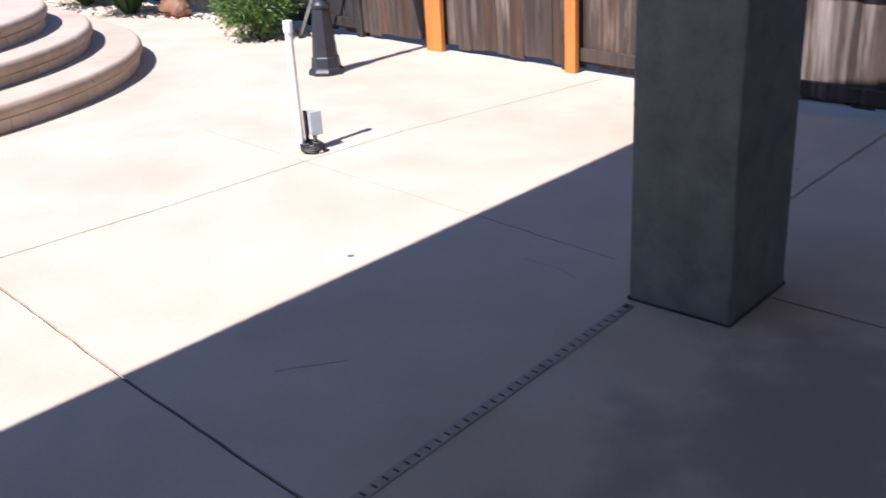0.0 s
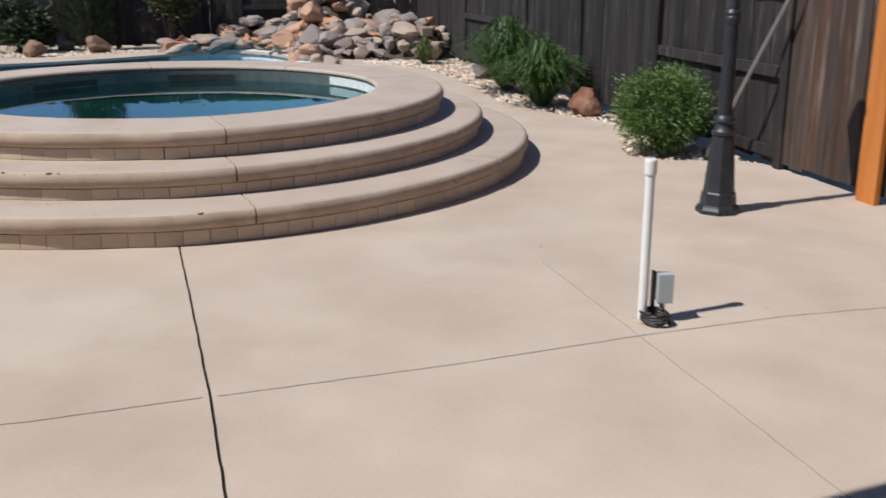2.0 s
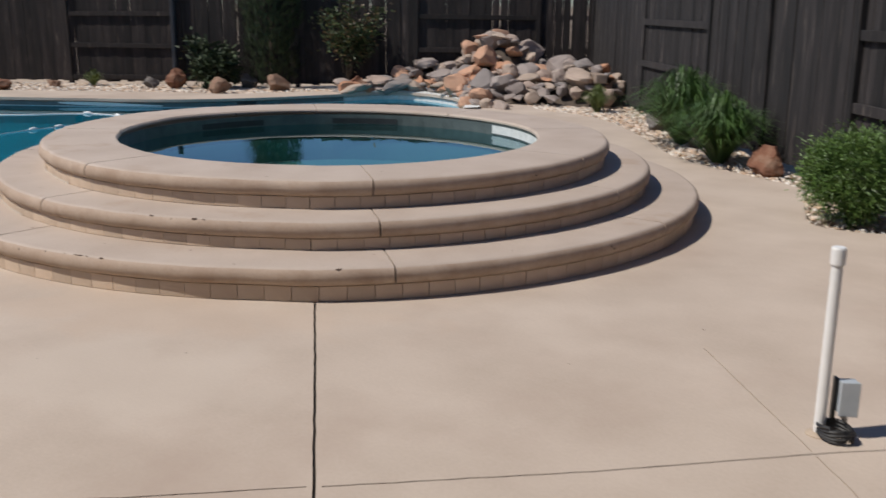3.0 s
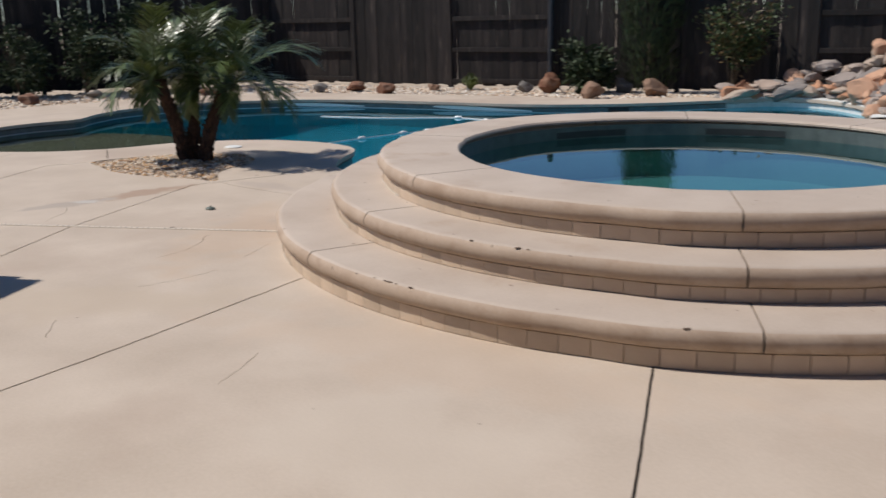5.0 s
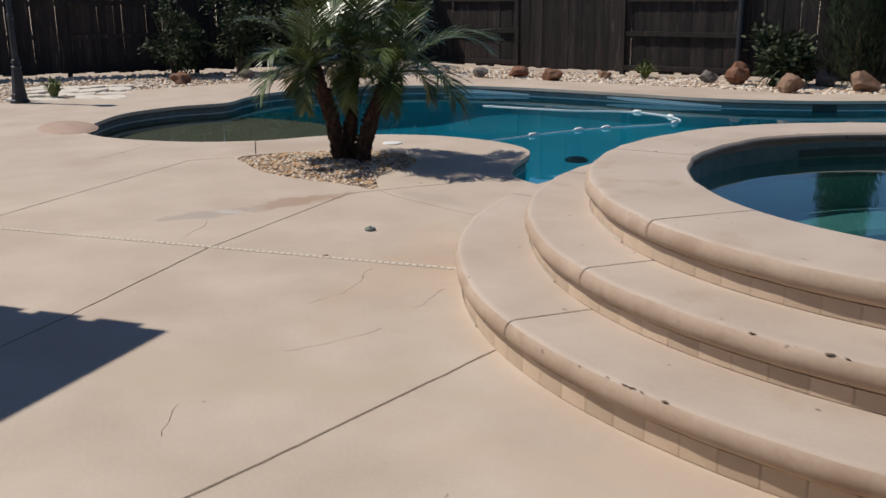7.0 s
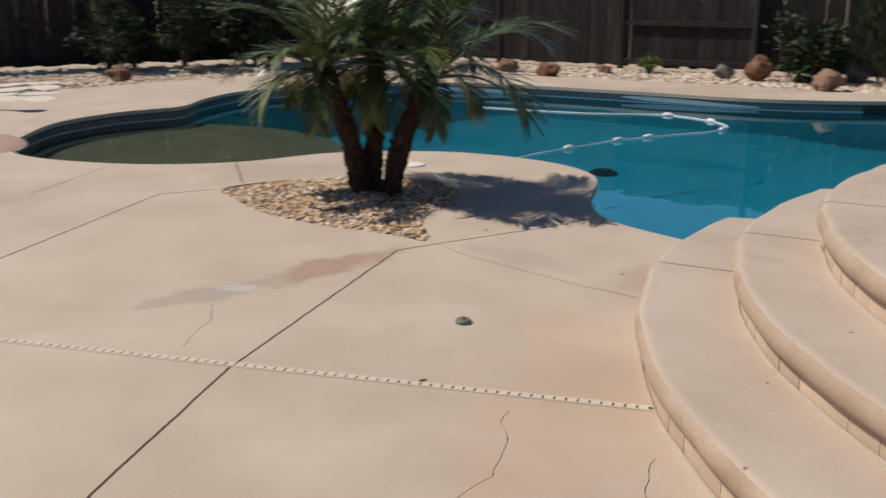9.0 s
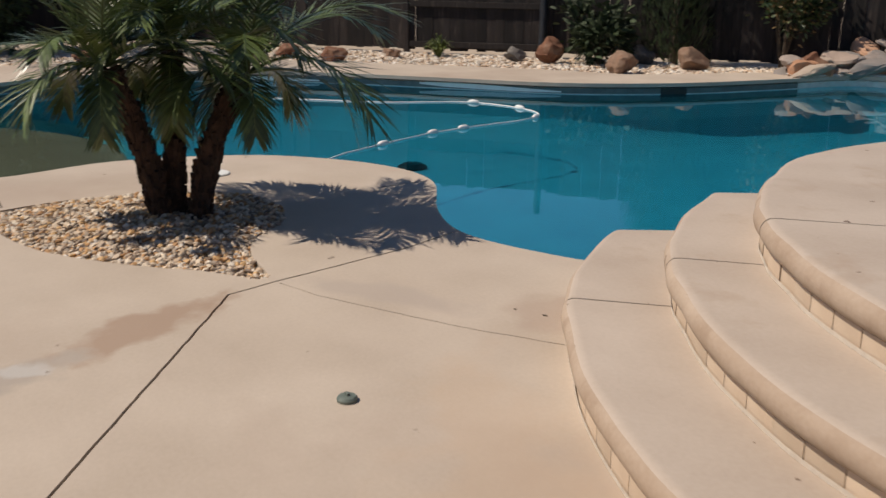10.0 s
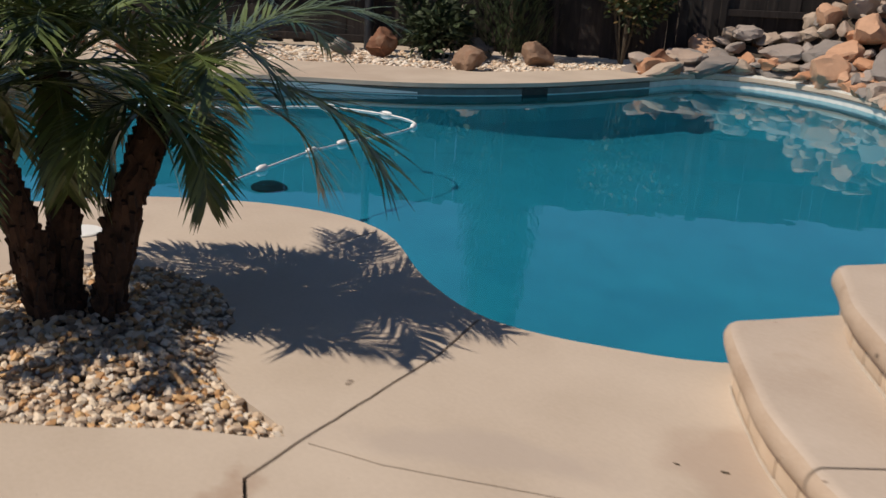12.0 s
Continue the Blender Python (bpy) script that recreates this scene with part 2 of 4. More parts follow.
    nz.inputs["Scale"].default_value, nz.inputs["Detail"].default_value = ripple, 1.5
    bp.inputs["Strength"].default_value, bp.inputs["Distance"].default_value = wave, 0.12
    l.new(tc.outputs["Object"], nz.inputs["Vector"])
    l.new(nz.outputs[0], bp.inputs["Height"])
    l.new(bp.outputs[0], gl.inputs["Normal"])
    l.new(bp.outputs[0], fr.inputs["Normal"])
    l.new(fr.outputs[0], mix.inputs[0])
    l.new(tr.outputs[0], mix.inputs[1])
    l.new(gl.outputs[0], mix.inputs[2])
    l.new(mix.outputs[0], out.inputs[0])
    return m


WATER_LEVEL = -0.14
WATER = water_material("pool_water", (0.085, 0.605, 0.74), rough=0.02, wave=0.022, shallow=(-9.65, 4.2, 2.55), ripple=2.2)
SPAWATER = water_material("spa_water", (0.50, 0.78, 0.80), wave=0.006)

# ---- mesh helpers ----


def part(name, bm, mat, parent=None, label="", smooth=False):
    """Links a bmesh as one mesh object, under a parent if one is given."""
    me = bpy.data.meshes.new(name)
    bm.to_mesh(me)
    bm.free()
    me.materials.append(mat)
    if smooth:
        for p in me.polygons:
            p.use_smooth = True
        me.set_sharp_from_angle(angle=radians(42))
    ob = new(name, me)
    if parent:
        ob.parent = parent
    if label:
        ob["label"] = label
    return ob


def piece(name, me, parent, m):
    """An object of its own on a shared mesh."""
    ob = new(name, me)
    ob.parent = parent
    ob.matrix_basis = m
    return ob


def mesh_of(name, bm, mat):
    me = bpy.data.meshes.new(name)
    bm.to_mesh(me)
    bm.free()
    me.materials.append(mat)
    return me


def empty(name, x=0.0, y=0.0, z=0.0, rz=0.0):
    ob = new(name)
    ob.matrix_basis = pose(x, y, z, 0, 0, rz)
    return ob


def box(bm, sx, sy, sz, m=Matrix(), bevel=0.0):
    made = bmesh.ops.create_cube(bm, size=1, matrix=m @ Matrix.Diagonal((sx, sy, sz, 1)))["verts"]
    if bevel:
        edges = list({e for v in made for e in v.link_edges})
        bmesh.ops.bevel(bm, geom=edges, offset=bevel, segments=2, affect="EDGES", profile=0.6)
    return bm


def lathe(bm, rows, n=24, m=Matrix(), close=True):
    """Turns rows of (radius, height) round the z axis."""
    rings = []
    for r, z in rows:
        rings.append([bm.verts.new(m @ Vector((r * math.cos(2 * math.pi * i / n), r * math.sin(2 * math.pi * i / n), z))) for i in range(n)])
    for a, b in zip(rings, rings[1:]):
        for i in range(n):
            bm.faces.new((a[i], a[(i + 1) % n], b[(i + 1) % n], b[i]))
    if close:
        bm.faces.new(rings[0][::-1])
        bm.faces.new(rings[-1])
    return bm


def tube(bm, pts, radius, n=8):
    """A round tube along points; radius may be a list."""
    pts = [Vector(p) for p in pts]
    rad = radius if isinstance(radius, (list, tuple)) else [radius] * len(pts)
    rings = []
    for i, p in enumerate(pts):
        d = (pts[min(i + 1, len(pts) - 1)] - pts[max(i - 1, 0)]).normalized()
        q = d.to_track_quat("Z", "Y").to_matrix()
        rings.append([bm.verts.new(p + q @ Vector((rad[i] * math.cos(2 * math.pi * k / n), rad[i] * math.sin(2 * math.pi * k / n), 0))) for k in range(n)])
    for a, b in zip(rings, rings[1:]):
        for k in range(n):
            bm.faces.new((a[k], a[(k + 1) % n], b[(k + 1) % n], b[k]))
    bm.faces.new(rings[0][::-1])
    bm.faces.new(rings[-1])
    return bm


def smooth_loop(pts, steps=6, closed=True):
    """A Catmull-Rom curve through points in the plane."""
    out, n = [], len(pts)
    for i in range(n if closed else n - 1):
        p = [Vector(pts[(i + k) % n] if closed else pts[min(max(i + k, 0), n - 1)]) for k in (-1, 0, 1, 2)]
        for s in range(steps):
            t = s / steps
            out.append(0.5 * ((2 * p[1]) + (p[2] - p[0]) * t + (2 * p[0] - 5 * p[1] + 4 * p[2] - p[3]) * t * t + (3 * p[1] - p[0] - 3 * p[2] + p[3]) * t ** 3))
    if not closed:
        out.append(Vector(pts[-1]))
    return out


def sheet(loops, z, depth=0.0):
    """A flat sheet with holes, its edges turned down by depth."""
    bm = bmesh.new()
    rims = []
    for loop in loops:
        vs = [bm.verts.new((p[0], p[1], z)) for p in loop]
        rims += [bm.edges.new((vs[i], vs[(i + 1) % len(vs)])) for i in range(len(vs))]
    bmesh.ops.triangle_fill(bm, edges=rims, use_beauty=True)
    bmesh.ops.recalc_face_normals(bm, faces=bm.faces[:])
    if sum(f.normal.z for f in bm.faces) < 0:
        bmesh.ops.reverse_faces(bm, faces=bm.faces[:])
    if depth:
        made = bmesh.ops.extrude_edge_only(bm, edges=[e for e in bm.edges if e.is_boundary])["geom"]
        for v in made:
            if isinstance(v, bmesh.types.BMVert):
                v.co.z -= depth
    return bm


def circle(cx, cy, r, n=72):
    return [Vector((cx + r * math.cos(2 * math.pi * i / n), cy + r * math.sin(2 * math.pi * i / n))) for i in range(n)]


def slot(pts, width, wobble=0.0, step=0.12):
    """A thin closed outline round a line of points."""
    pts = [Vector(p) for p in pts]
    fine = []
    for a, b in zip(pts, pts[1:]):
        k = max(1, int((b - a).length / step)) if wobble else 1
        fine += [a.lerp(b, i / k) for i in range(k)]
    fine.append(pts[-1])
    if wobble:
        fine = [p + Vector((noise.noise((p.x * 9, p.y * 9, 1)), noise.noise((p.x * 9, p.y * 9, 7)))) * wobble if 0 < i < len(fine) - 1 else p for i, p in enumerate(fine)]
    left, right = [], []
    for i, p in enumerate(fine):
        d = (fine[min(i + 1, len(fine) - 1)] - fine[max(i - 1, 0)]).normalized()
        o = Vector((-d.y, d.x)) * width / 2
        left.append(p + o)
        right.append(p - o)
    return left + right[::-1]


# ---- plan ----
U, V = Vector((0.575, 0.818)), Vector((-0.818, 0.575))  # along the house, and out from it


def plan(u, v, z=0.0):
    p = U * u + V * v
    return Vector((p.x, p.y, z))


HOUSE_TURN = math.degrees(math.atan2(U.y, U.x))
SPA = Vector((-1.25, 8.8))
R_IN, R_TOP, R_MID, R_LOW = 1.69, 2.27, 2.6, 2.98
Z_LOW, Z_MID, Z_TOP = 0.195, 0.37, 0.553
WATER_Z = WATER_LEVEL

POOL = [(-9.85, 3.58), (-9.2, 3.5), (-8.55, 3.82), (-7.97, 4.6), (-7.78, 5.4), (-7.92, 6.25), (-7.66, 7.12), (-7.2, 7.62), (-6.65, 7.9), (-6.12, 7.88),
        (-5.5, 7.5), (-5.0, 7.33), (-4.5, 7.44), (-4.02, 7.72), (-3.55, 8.4), (-3.45, 9.2), (-3.2, 10.1), (-2.7, 10.95), (-3.6, 12.4), (-4.7, 14.0),
        (-5.75, 15.3), (-6.4, 15.9), (-7.1, 16.2), (-7.85, 16.25), (-8.4, 15.9), (-8.6, 14.9), (-9.0, 13.4), (-9.75, 12.15), (-10.9, 11.2),
        (-12.2, 10.1), (-13.1, 8.9), (-13.4, 7.4), (-13.0, 6.2), (-12.3, 5.6), (-11.65, 5.25), (-11.4, 4.55), (-10.8, 3.9)]
pool_loop = smooth_loop(POOL, 5)
BED = [(-6.75, 5.12), (-6.35, 5.17), (-5.85, 5.3), (-5.4, 5.6), (-5.1, 5.88), (-4.83, 6.09), (-5.2, 6.17), (-5.48, 6.3), (-5.75, 6.6), (-6.2, 6.72), (-6.6, 6.5),
       (-6.85, 5.95), (-6.88, 5.5)]
bed_loop = smooth_loop(BED, 4)
DECK = [(9.5, 5.6), (4.15, 10.08), (3.1, 11.0), (2.45, 10.75), (2.05, 10.75), (1.75, 11.3), (1.3, 12.15), (0.6, 12.45), (-0.5, 13.0), (-1.8, 14.3), (-3.2, 15.4),
        (-4.6, 15.75), (-5.4, 16.5), (-6.8, 17.2), (-8.4, 16.9), (-8.9, 16.0), (-9.5, 14.6), (-10.0, 13.55), (-11.2, 12.75), (-12.6, 11.5), (-13.9, 10.3), (-14.6, 9.2),
        (-15.0, 7.4), (-14.7, 5.6), (-14.1, 3.9), (-12.8, 2.7), (-12.6, -2.0), (-8.0, -9.0), (8.0, -9.0), (14.0, -2.0)]
FENCE_A, FENCE_B, FENCE_C, FENCE_D = Vector((9.2, 5.56)), Vector((-5.9, 19.1)), Vector((-17.9, 9.82)), Vector((-17.0, -7.0))  # near end, corner, far end

# joints, each kept clear of the next by a hair
JOINTS = [
    [(4.62, 3.87), (3.72, 4.585), (2.596, 5.528), (1.978, 6.025), (0.95, 6.85)],
    [(1.2, 3.85), (1.94, 4.745), (2.2, 5.03), (2.575, 5.51)], [(2.612, 5.548), (3.2, 6.285), (3.70, 6.977), (4.17, 7.57), (5.4, 8.83)],
    [(5.33, 5.58), (3.716, 6.963)], [(3.684, 6.991), (2.85, 7.7)], [(5.86, 5.23), (8.2, 3.5)], [(5.75, 5.72), (6.13, 6.25), (6.9, 7.36)],
    [(-1.145, 5.89), (-0.33, 4.75), (0.9, 2.9)],
    [(-5.02, 7.29), (-4.9, 6.9), (-4.77, 6.085), (-4.72, 5.85), (-3.365, 4.755)], [(-3.335, 4.725), (-2.23, 4.04), (-0.5, 2.85)],
    [(-6.74, 5.08), (-6.72, 4.67), (-4.7, 3.3), (-3.3, 2.3)], [(-4.745, 6.11), (-4.5, 6.18), (-4.15, 6.345), (-3.76, 6.54), (-3.45, 6.74)],
    [(-6.9, 5.3), (-7.73, 5.36)], [(-6.17, 7.5), (-6.17, 7.84)], [(-7.08, 3.81), (-7.93, 4.34)], [(-9.85, 3.1), (-10.6, 1.5)],
]
FAINT = (1, 2, 3, 4, 11, 14, 15)  # shallow tooled joints
CRACKS = [[(4.19, 4.66), (4.32, 4.7), (4.42, 4.74)], [(4.97, 5.59), (5.1, 5.5), (5.17, 5.4)], [(-1.4, 4.99), (-1.46, 5.25), (-1.57, 5.46)], [(-0.67, 4.47), (-0.94, 4.53)],
          [(0.32, 5.11), (0.01, 5.35)], [(-2.05, 5.18), (-2.17, 5.38), (-2.57, 5.61)], [(-1.83, 5.68), (-2.08, 5.91)], [(-3.62, 4.56), (-3.91, 4.71), (-4.13, 4.74)]]

# ---- ground and deck ----
horizon = [(-900, -900), (900, -900), (900, 900), (-900, 900)]
spa_hole = circle(SPA.x, SPA.y, 1.66, 48)
tagged(part("ground", sheet([horizon, pool_loop, spa_hole], -0.06), SOIL), "dry soil and gravel yard ground around the pool deck", "ground", kind="structure")
deck_outer = smooth_loop(DECK[1:25], 3, False) + [Vector(p) for p in DECK[25:]] + [Vector(DECK[0])]
deck_loops = [deck_outer, pool_loop, bed_loop, spa_hole] + [slot(j, 0.007 if i in FAINT else 0.012, 0.005, 0.06) for i, j in enumerate(JOINTS)] + [slot(c, 0.003, 0.03, 0.03) for c in CRACKS]
deck = tagged(part("deck", sheet(deck_loops, 0.0, 0.045), CONCRETE), "tan concrete pool deck with tooled joints and hairline cracks", "pool deck", kind="structure")
PALE_JOINT = material("dusty_joint_filler", (0.20, 0.16, 0.125), (0.30, 0.245, 0.195), 8, 0.95, 0.3)
shallow = [j for i, j in enumerate(JOINTS) if i in FAINT]
for lines, mat, label in (([j for j in JOINTS if j not in shallow] + CRACKS, JOINT, "dark dirt-filled joints"), (shallow, PALE_JOINT, "dusty shallow joints")):
    joint_bm = bmesh.new()
    for j in lines:
        vs = [joint_bm.verts.new((p.x, p.y, -0.012)) for p in slot(j, 0.03)]
        k = len(vs) // 2
        for i in range(k - 1):
            joint_bm.faces.new((vs[i], vs[i + 1], vs[2 * k - 2 - i], vs[2 * k - 1 - i]))
    part("joint_filler", joint_bm, mat, deck, label)

# ---- pool ----
pool = tagged(empty("pool"), "free-form swimming pool with teal water and plaster floor", "pool", kind="structure")


def wall_band(loop, z0, z1, closed=True):
    bm = bmesh.new()
    a = [bm.verts.new((p[0], p[1], z0)) for p in loop]
    b = [bm.verts.new((p[0], p[1], z1)) for p in loop]
    for i in range(len(loop) if closed else len(loop) - 1):
        j = (i + 1) % len(loop)
        bm.faces.new((a[i], b[i], b[j], a[j]))
    return bm


def grown(loop, d):
    """The outline moved outwards by d."""
    out, n = [], len(loop)
    area = sum(loop[i].x * loop[(i + 1) % n].y - loop[(i + 1) % n].x * loop[i].y for i in range(n))
    s = 1 if area > 0 else -1
    for i in range(n):
        t = (loop[(i + 1) % n] - loop[i - 1]).normalized()
        out.append(loop[i] + Vector((t.y, -t.x)) * d * s)
    return out


part("waterline_tile", wall_band(grown(pool_loop, 0.035), -0.05, -0.26), BAND, pool, "dark blue-grey waterline tile band")
part("lime_line", wall_band(grown(pool_loop, 0.031), WATER_Z - 0.012, WATER_Z + 0.008), SCALE, pool, "pale lime line on the tile")
part("pool_wall", wall_band(grown(pool_loop, 0.04), -0.26, -0.45), PLASTER, pool)
cove = [(0.04, -0.45), (-0.04, -0.58), (-0.14, -0.67), (-0.3, -0.71)]
cove_bm = bmesh.new()
rows = [[cove_bm.verts.new((p.x, p.y, z)) for p in grown(pool_loop, d)] for d, z in cove]
for a, b in zip(rows, rows[1:]):
    for i in range(len(a)):
        cove_bm.faces.new((a[i], b[i], b[(i + 1) % len(a)], a[(i + 1) % len(a)]))
part("pool_cove", cove_bm, PLASTER, pool, "rounded foot of the pool wall", True)
part("pool_floor", sheet([grown(pool_loop, -0.05)], -0.712), PLASTER, pool)
part("lime_or_glint", wall_band(grown(pool_loop, 0.027)[98:125], -0.004, -0.19, False), SCALE, pool, "white lime scale on the tile")
# Tapering white patches painted on the tile as glints of light.
for first, last in ((135, 142), (145, 151)):
    row, bm = grown(pool_loop, 0.026)[first:last], bmesh.new()
    rows = []
    for i, p in enumerate(row):
        t = i / (len(row) - 1)
        mid, half = -0.112 + 0.03 * t, 0.004 + 0.026 * math.sin(math.pi * min(1.0, 0.06 + 0.62 * t)) * (1.0 if i < len(row) - 1 else 0.35)
        rows.append((bm.verts.new((p.x, p.y, mid - half)), bm.verts.new((p.x, p.y, mid + half))))
    for (a, b), (c, d) in zip(rows, rows[1:]):
        bm.faces.new((a, b, d, c))
    part("lime_or_glint", bm, GLINT_WHITE, pool, "tapering white glint painted on the tile")
shelf = [p for p in circle(-9.65, 4.2, 2.55, 64)]
part("tanning_shelf", sheet([shelf], -0.25, 0.5), SHELF, pool, "beige plaster tanning shelf under shallow water")
water = tagged(part("water", sheet([grown(pool_loop, 0.03)], WATER_Z), WATER, None), "calm clear teal pool water", "water", kind="structure")

# ---- spa ----
spa = tagged(empty("spa"), "raised round spa with tan concrete coping and two curved steps", "spa", kind="structure")


BULGE = ((190, 0.18), (202, 0.115), (215, 0.075), (223, 0.05), (231, 0.015), (247, -0.015), (256, -0.035), (290, -0.035), (311, -0.022), (319, 0.012), (350, 0.008), (392, 0.015), (430, 0.03), (550, 0.18))


def bulge(a):
    """How far the hand-formed rings run off a true circle, by angle."""
    a = (a - 190) % 360 + 190
    for (x0, y0), (x1, y1) in zip(BULGE, BULGE[1:]):
        if x0 <= a <= x1:
            t = (a - x0) / (x1 - x0)
            return y0 + (y1 - y0) * (3 * t * t - 2 * t ** 3)
    return 0.0


def ring(r0, r1, z0, z1, a0, a1, lip=False, n=96):
    """A ring of coping from angle a0 to a1 in degrees, with a rounded outer nose."""
    bm = bmesh.new()
    h = z1 - z0
    if lip:  # thin inner edge that hangs over the tile
        prof = [(r0 + 0.055, z0), (r0 + 0.055, z1 - 0.042), (r0 + 0.012, z1 - 0.04), (r0, z1 - 0.028), (r0, z1 - 0.014), (r0 + 0.014, z1), (r1 - 0.05, z1)]
    else:
        prof = [(r0, z0), (r0, z1 - 0.012), (r0 + 0.012, z1), (r1 - 0.05, z1)]
    flat = len(prof)
    prof += [(r1 - 0.045 + 0.045 * math.sin(t), z1 - h / 2 + h / 2 * math.cos(t)) for t in (0.3, 0.6, 0.9, 1.2, 1.5, 1.8, 2.1, 2.4, 2.75, 3.05)]
    prof += [(r1 - 0.052, z0)]
    full = a1 - a0 >= 360
    rows = []
    for i in range(n if full else n + 1):
        t = radians(a0 + (a1 - a0) * i / n)
        g = bulge(math.degrees(t))
        rows.append([bm.verts.new((SPA.x + (r + g) * math.cos(t), SPA.y + (r + g) * math.sin(t), z)) for r, z in prof])
        for v in rows[-1][flat - 1:]:
            v.co += 0.004 * Vector((noise.noise(v.co * 5), noise.noise(v.co * 5 + Vector((9, 0, 0))), 0.7 * noise.noise(v.co * 6 + Vector((0, 9, 0)))))
    k = len(prof)
    for i in range(len(rows) if full else len(rows) - 1):
        a, b = rows[i], rows[(i + 1) % len(rows)]
        for q in range(k):
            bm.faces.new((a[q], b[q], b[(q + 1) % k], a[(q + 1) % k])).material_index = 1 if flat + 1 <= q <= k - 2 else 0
    if not full:
        bm.faces.new(rows[0][::-1])
        bm.faces.new(rows[-1])
    bmesh.ops.recalc_face_normals(bm, faces=bm.faces[:])
    return bm


CUT_P, CUT_N = Vector((-4.15, 7.64, 0)), Vector((-0.818, 0.575, 0))


def cut(bm, shift=0.0):
    """Trims a step where it ends at the water."""
    made = bmesh.ops.bisect_plane(bm, geom=bm.verts[:] + bm.edges[:] + bm.faces[:], plane_co=CUT_P + CUT_N * shift, plane_no=CUT_N, clear_outer=True)
    edges = [e for e in made["geom_cut"] if isinstance(e, bmesh.types.BMEdge)]
    bmesh.ops.holes_fill(bm, edges=edges, sides=0)
    return bm


def core(r0, r1, z0, z1, a0, a1, n=96):
    bm = bmesh.new()
    full = a1 - a0 >= 360
    rows = []
    for i in range(n if full else n + 1):
        t = radians(a0 + (a1 - a0) * i / n)
        c, s = math.cos(t), math.sin(t)
        g = bulge(math.degrees(t))
        rows.append([bm.verts.new((SPA.x + (r + g) * c, SPA.y + (r + g) * s, z)) for r, z in ((r0, z0), (r0, z1), (r1, z1), (r1, z0))])
    for i in range(len(rows) if full else len(rows) - 1):
        a, b = rows[i], rows[(i + 1) % len(rows)]
        for q in range(4):
            bm.faces.new((a[q], b[q], b[(q + 1) % 4], a[(q + 1) % 4]))
    if not full:
        bm.faces.new(rows[0][::-1])
        bm.faces.new(rows[-1])
    bmesh.ops.recalc_face_normals(bm, faces=bm.faces[:])
    return bm


A0, A1 = 190.0, 455.0
NOSE = 0.105
# seams split each coping ring; angles where they lie
SEAMS_LOW, SEAMS_MID, SEAMS_TOP = (223, 275.4, 327.0, 368.0), (221.5, 274.3, 326.5, 369), (182, 221.5, 274.0, 326.8, 372, 415, 460, 505)


def stepped_ring(name, r0, r1, z1, seams, a0, a1, trim):
    marks = [a0] + [s for s in seams if a0 < s < a1] + [a1]
    gap = math.degrees(0.0055 / r1)
    for i, (a, b) in enumerate(zip(marks, marks[1:])):
        bm = ring(r0, r1, z1 - NOSE, z1, a + (gap if i else 0), b - (gap if i < len(marks) - 2 else 0), name == "spa_coping", n=max(10, int((b - a) / 1.2)))
        if trim and i == 0:
            bm = cut(bm, trim)
        part(name, bm, COPING, spa, smooth=True).data.materials.append(NOSE_WORN_SHADED)


stepped_ring("step_coping", R_MID - 0.12, R_LOW, Z_LOW, SEAMS_LOW, A0, A1, -0.09)
stepped_ring("step_coping", R_TOP - 0.12, R_MID, Z_MID, SEAMS_MID, A0, A1, -0.02)
stepped_ring("spa_coping", R_IN, R_TOP, Z_TOP, SEAMS_TOP, SEAMS_TOP[0], SEAMS_TOP[0] + 360, 0)
part("step_core", cut(core(R_MID - 0.1, R_LOW - 0.048, -0.02, Z_LOW - NOSE + 0.01, A0, A1), -0.12), GROUT, spa)
part("step_core", cut(core(R_TOP - 0.1, R_MID - 0.048, Z_LOW - NOSE, Z_MID - NOSE + 0.01, A0, A1), -0.05), GROUT, spa)
part("spa_wall", core(R_IN + 0.05, R_TOP - 0.048, -0.75, Z_TOP - NOSE + 0.01, 0, 360), GROUT, spa)
inner = circle(SPA.x, SPA.y, R_IN + 0.035, 96)
part("spa_tile_band", wall_band(inner[::-1], Z_TOP - 0.041, 0.27), SPA_BAND, spa, "dark blue-grey waterline tile band")
part("lime_or_glint", wall_band([Vector((SPA.x + (R_IN + 0.03) * math.cos(radians(a)), SPA.y + (R_IN + 0.03) * math.sin(radians(a)))) for a in range(80, 8, -3)], 0.50, 0.425, False), SCALE, spa,
     "white lime scale on the tile")
bench = bmesh.new()
lathe(bench, [(R_IN + 0.05, 0.28), (R_IN + 0.05, 0.05), (1.12, 0.05), (1.08, 0.02), (1.08, -0.42), (0.02, -0.42)], 72, Matrix.Translation((SPA.x, SPA.y, 0)), False)
bmesh.ops.recalc_face_normals(bench, faces=bench.faces[:])
bmesh.ops.reverse_faces(bench, faces=bench.faces[:])
part("spa_shell", bench, SPA_PLASTER, spa, "green-grey plaster shell with a ring bench")
tagged(part("spa_water", sheet([circle(SPA.x, SPA.y, R_IN + 0.03, 72)], 0.412), SPAWATER), "still clear water in the spa", "water", kind="structure")


def riser_tiles(r, z0, z1, a0, a1, width):
    """Small tiles round a curved riser."""
    bm = bmesh.new()
    step = math.degrees(width / r)
    box(bm, 0.012, width - 0.0035, z1 - z0 - 0.004, Matrix(), 0.002)
    me = mesh_of("riser_tile", bm, TILE)
    a = a0
    while a < a1:
        t = radians(a)
        x, y = SPA.x + (r + bulge(a)) * math.cos(t), SPA.y + (r + bulge(a)) * math.sin(t)
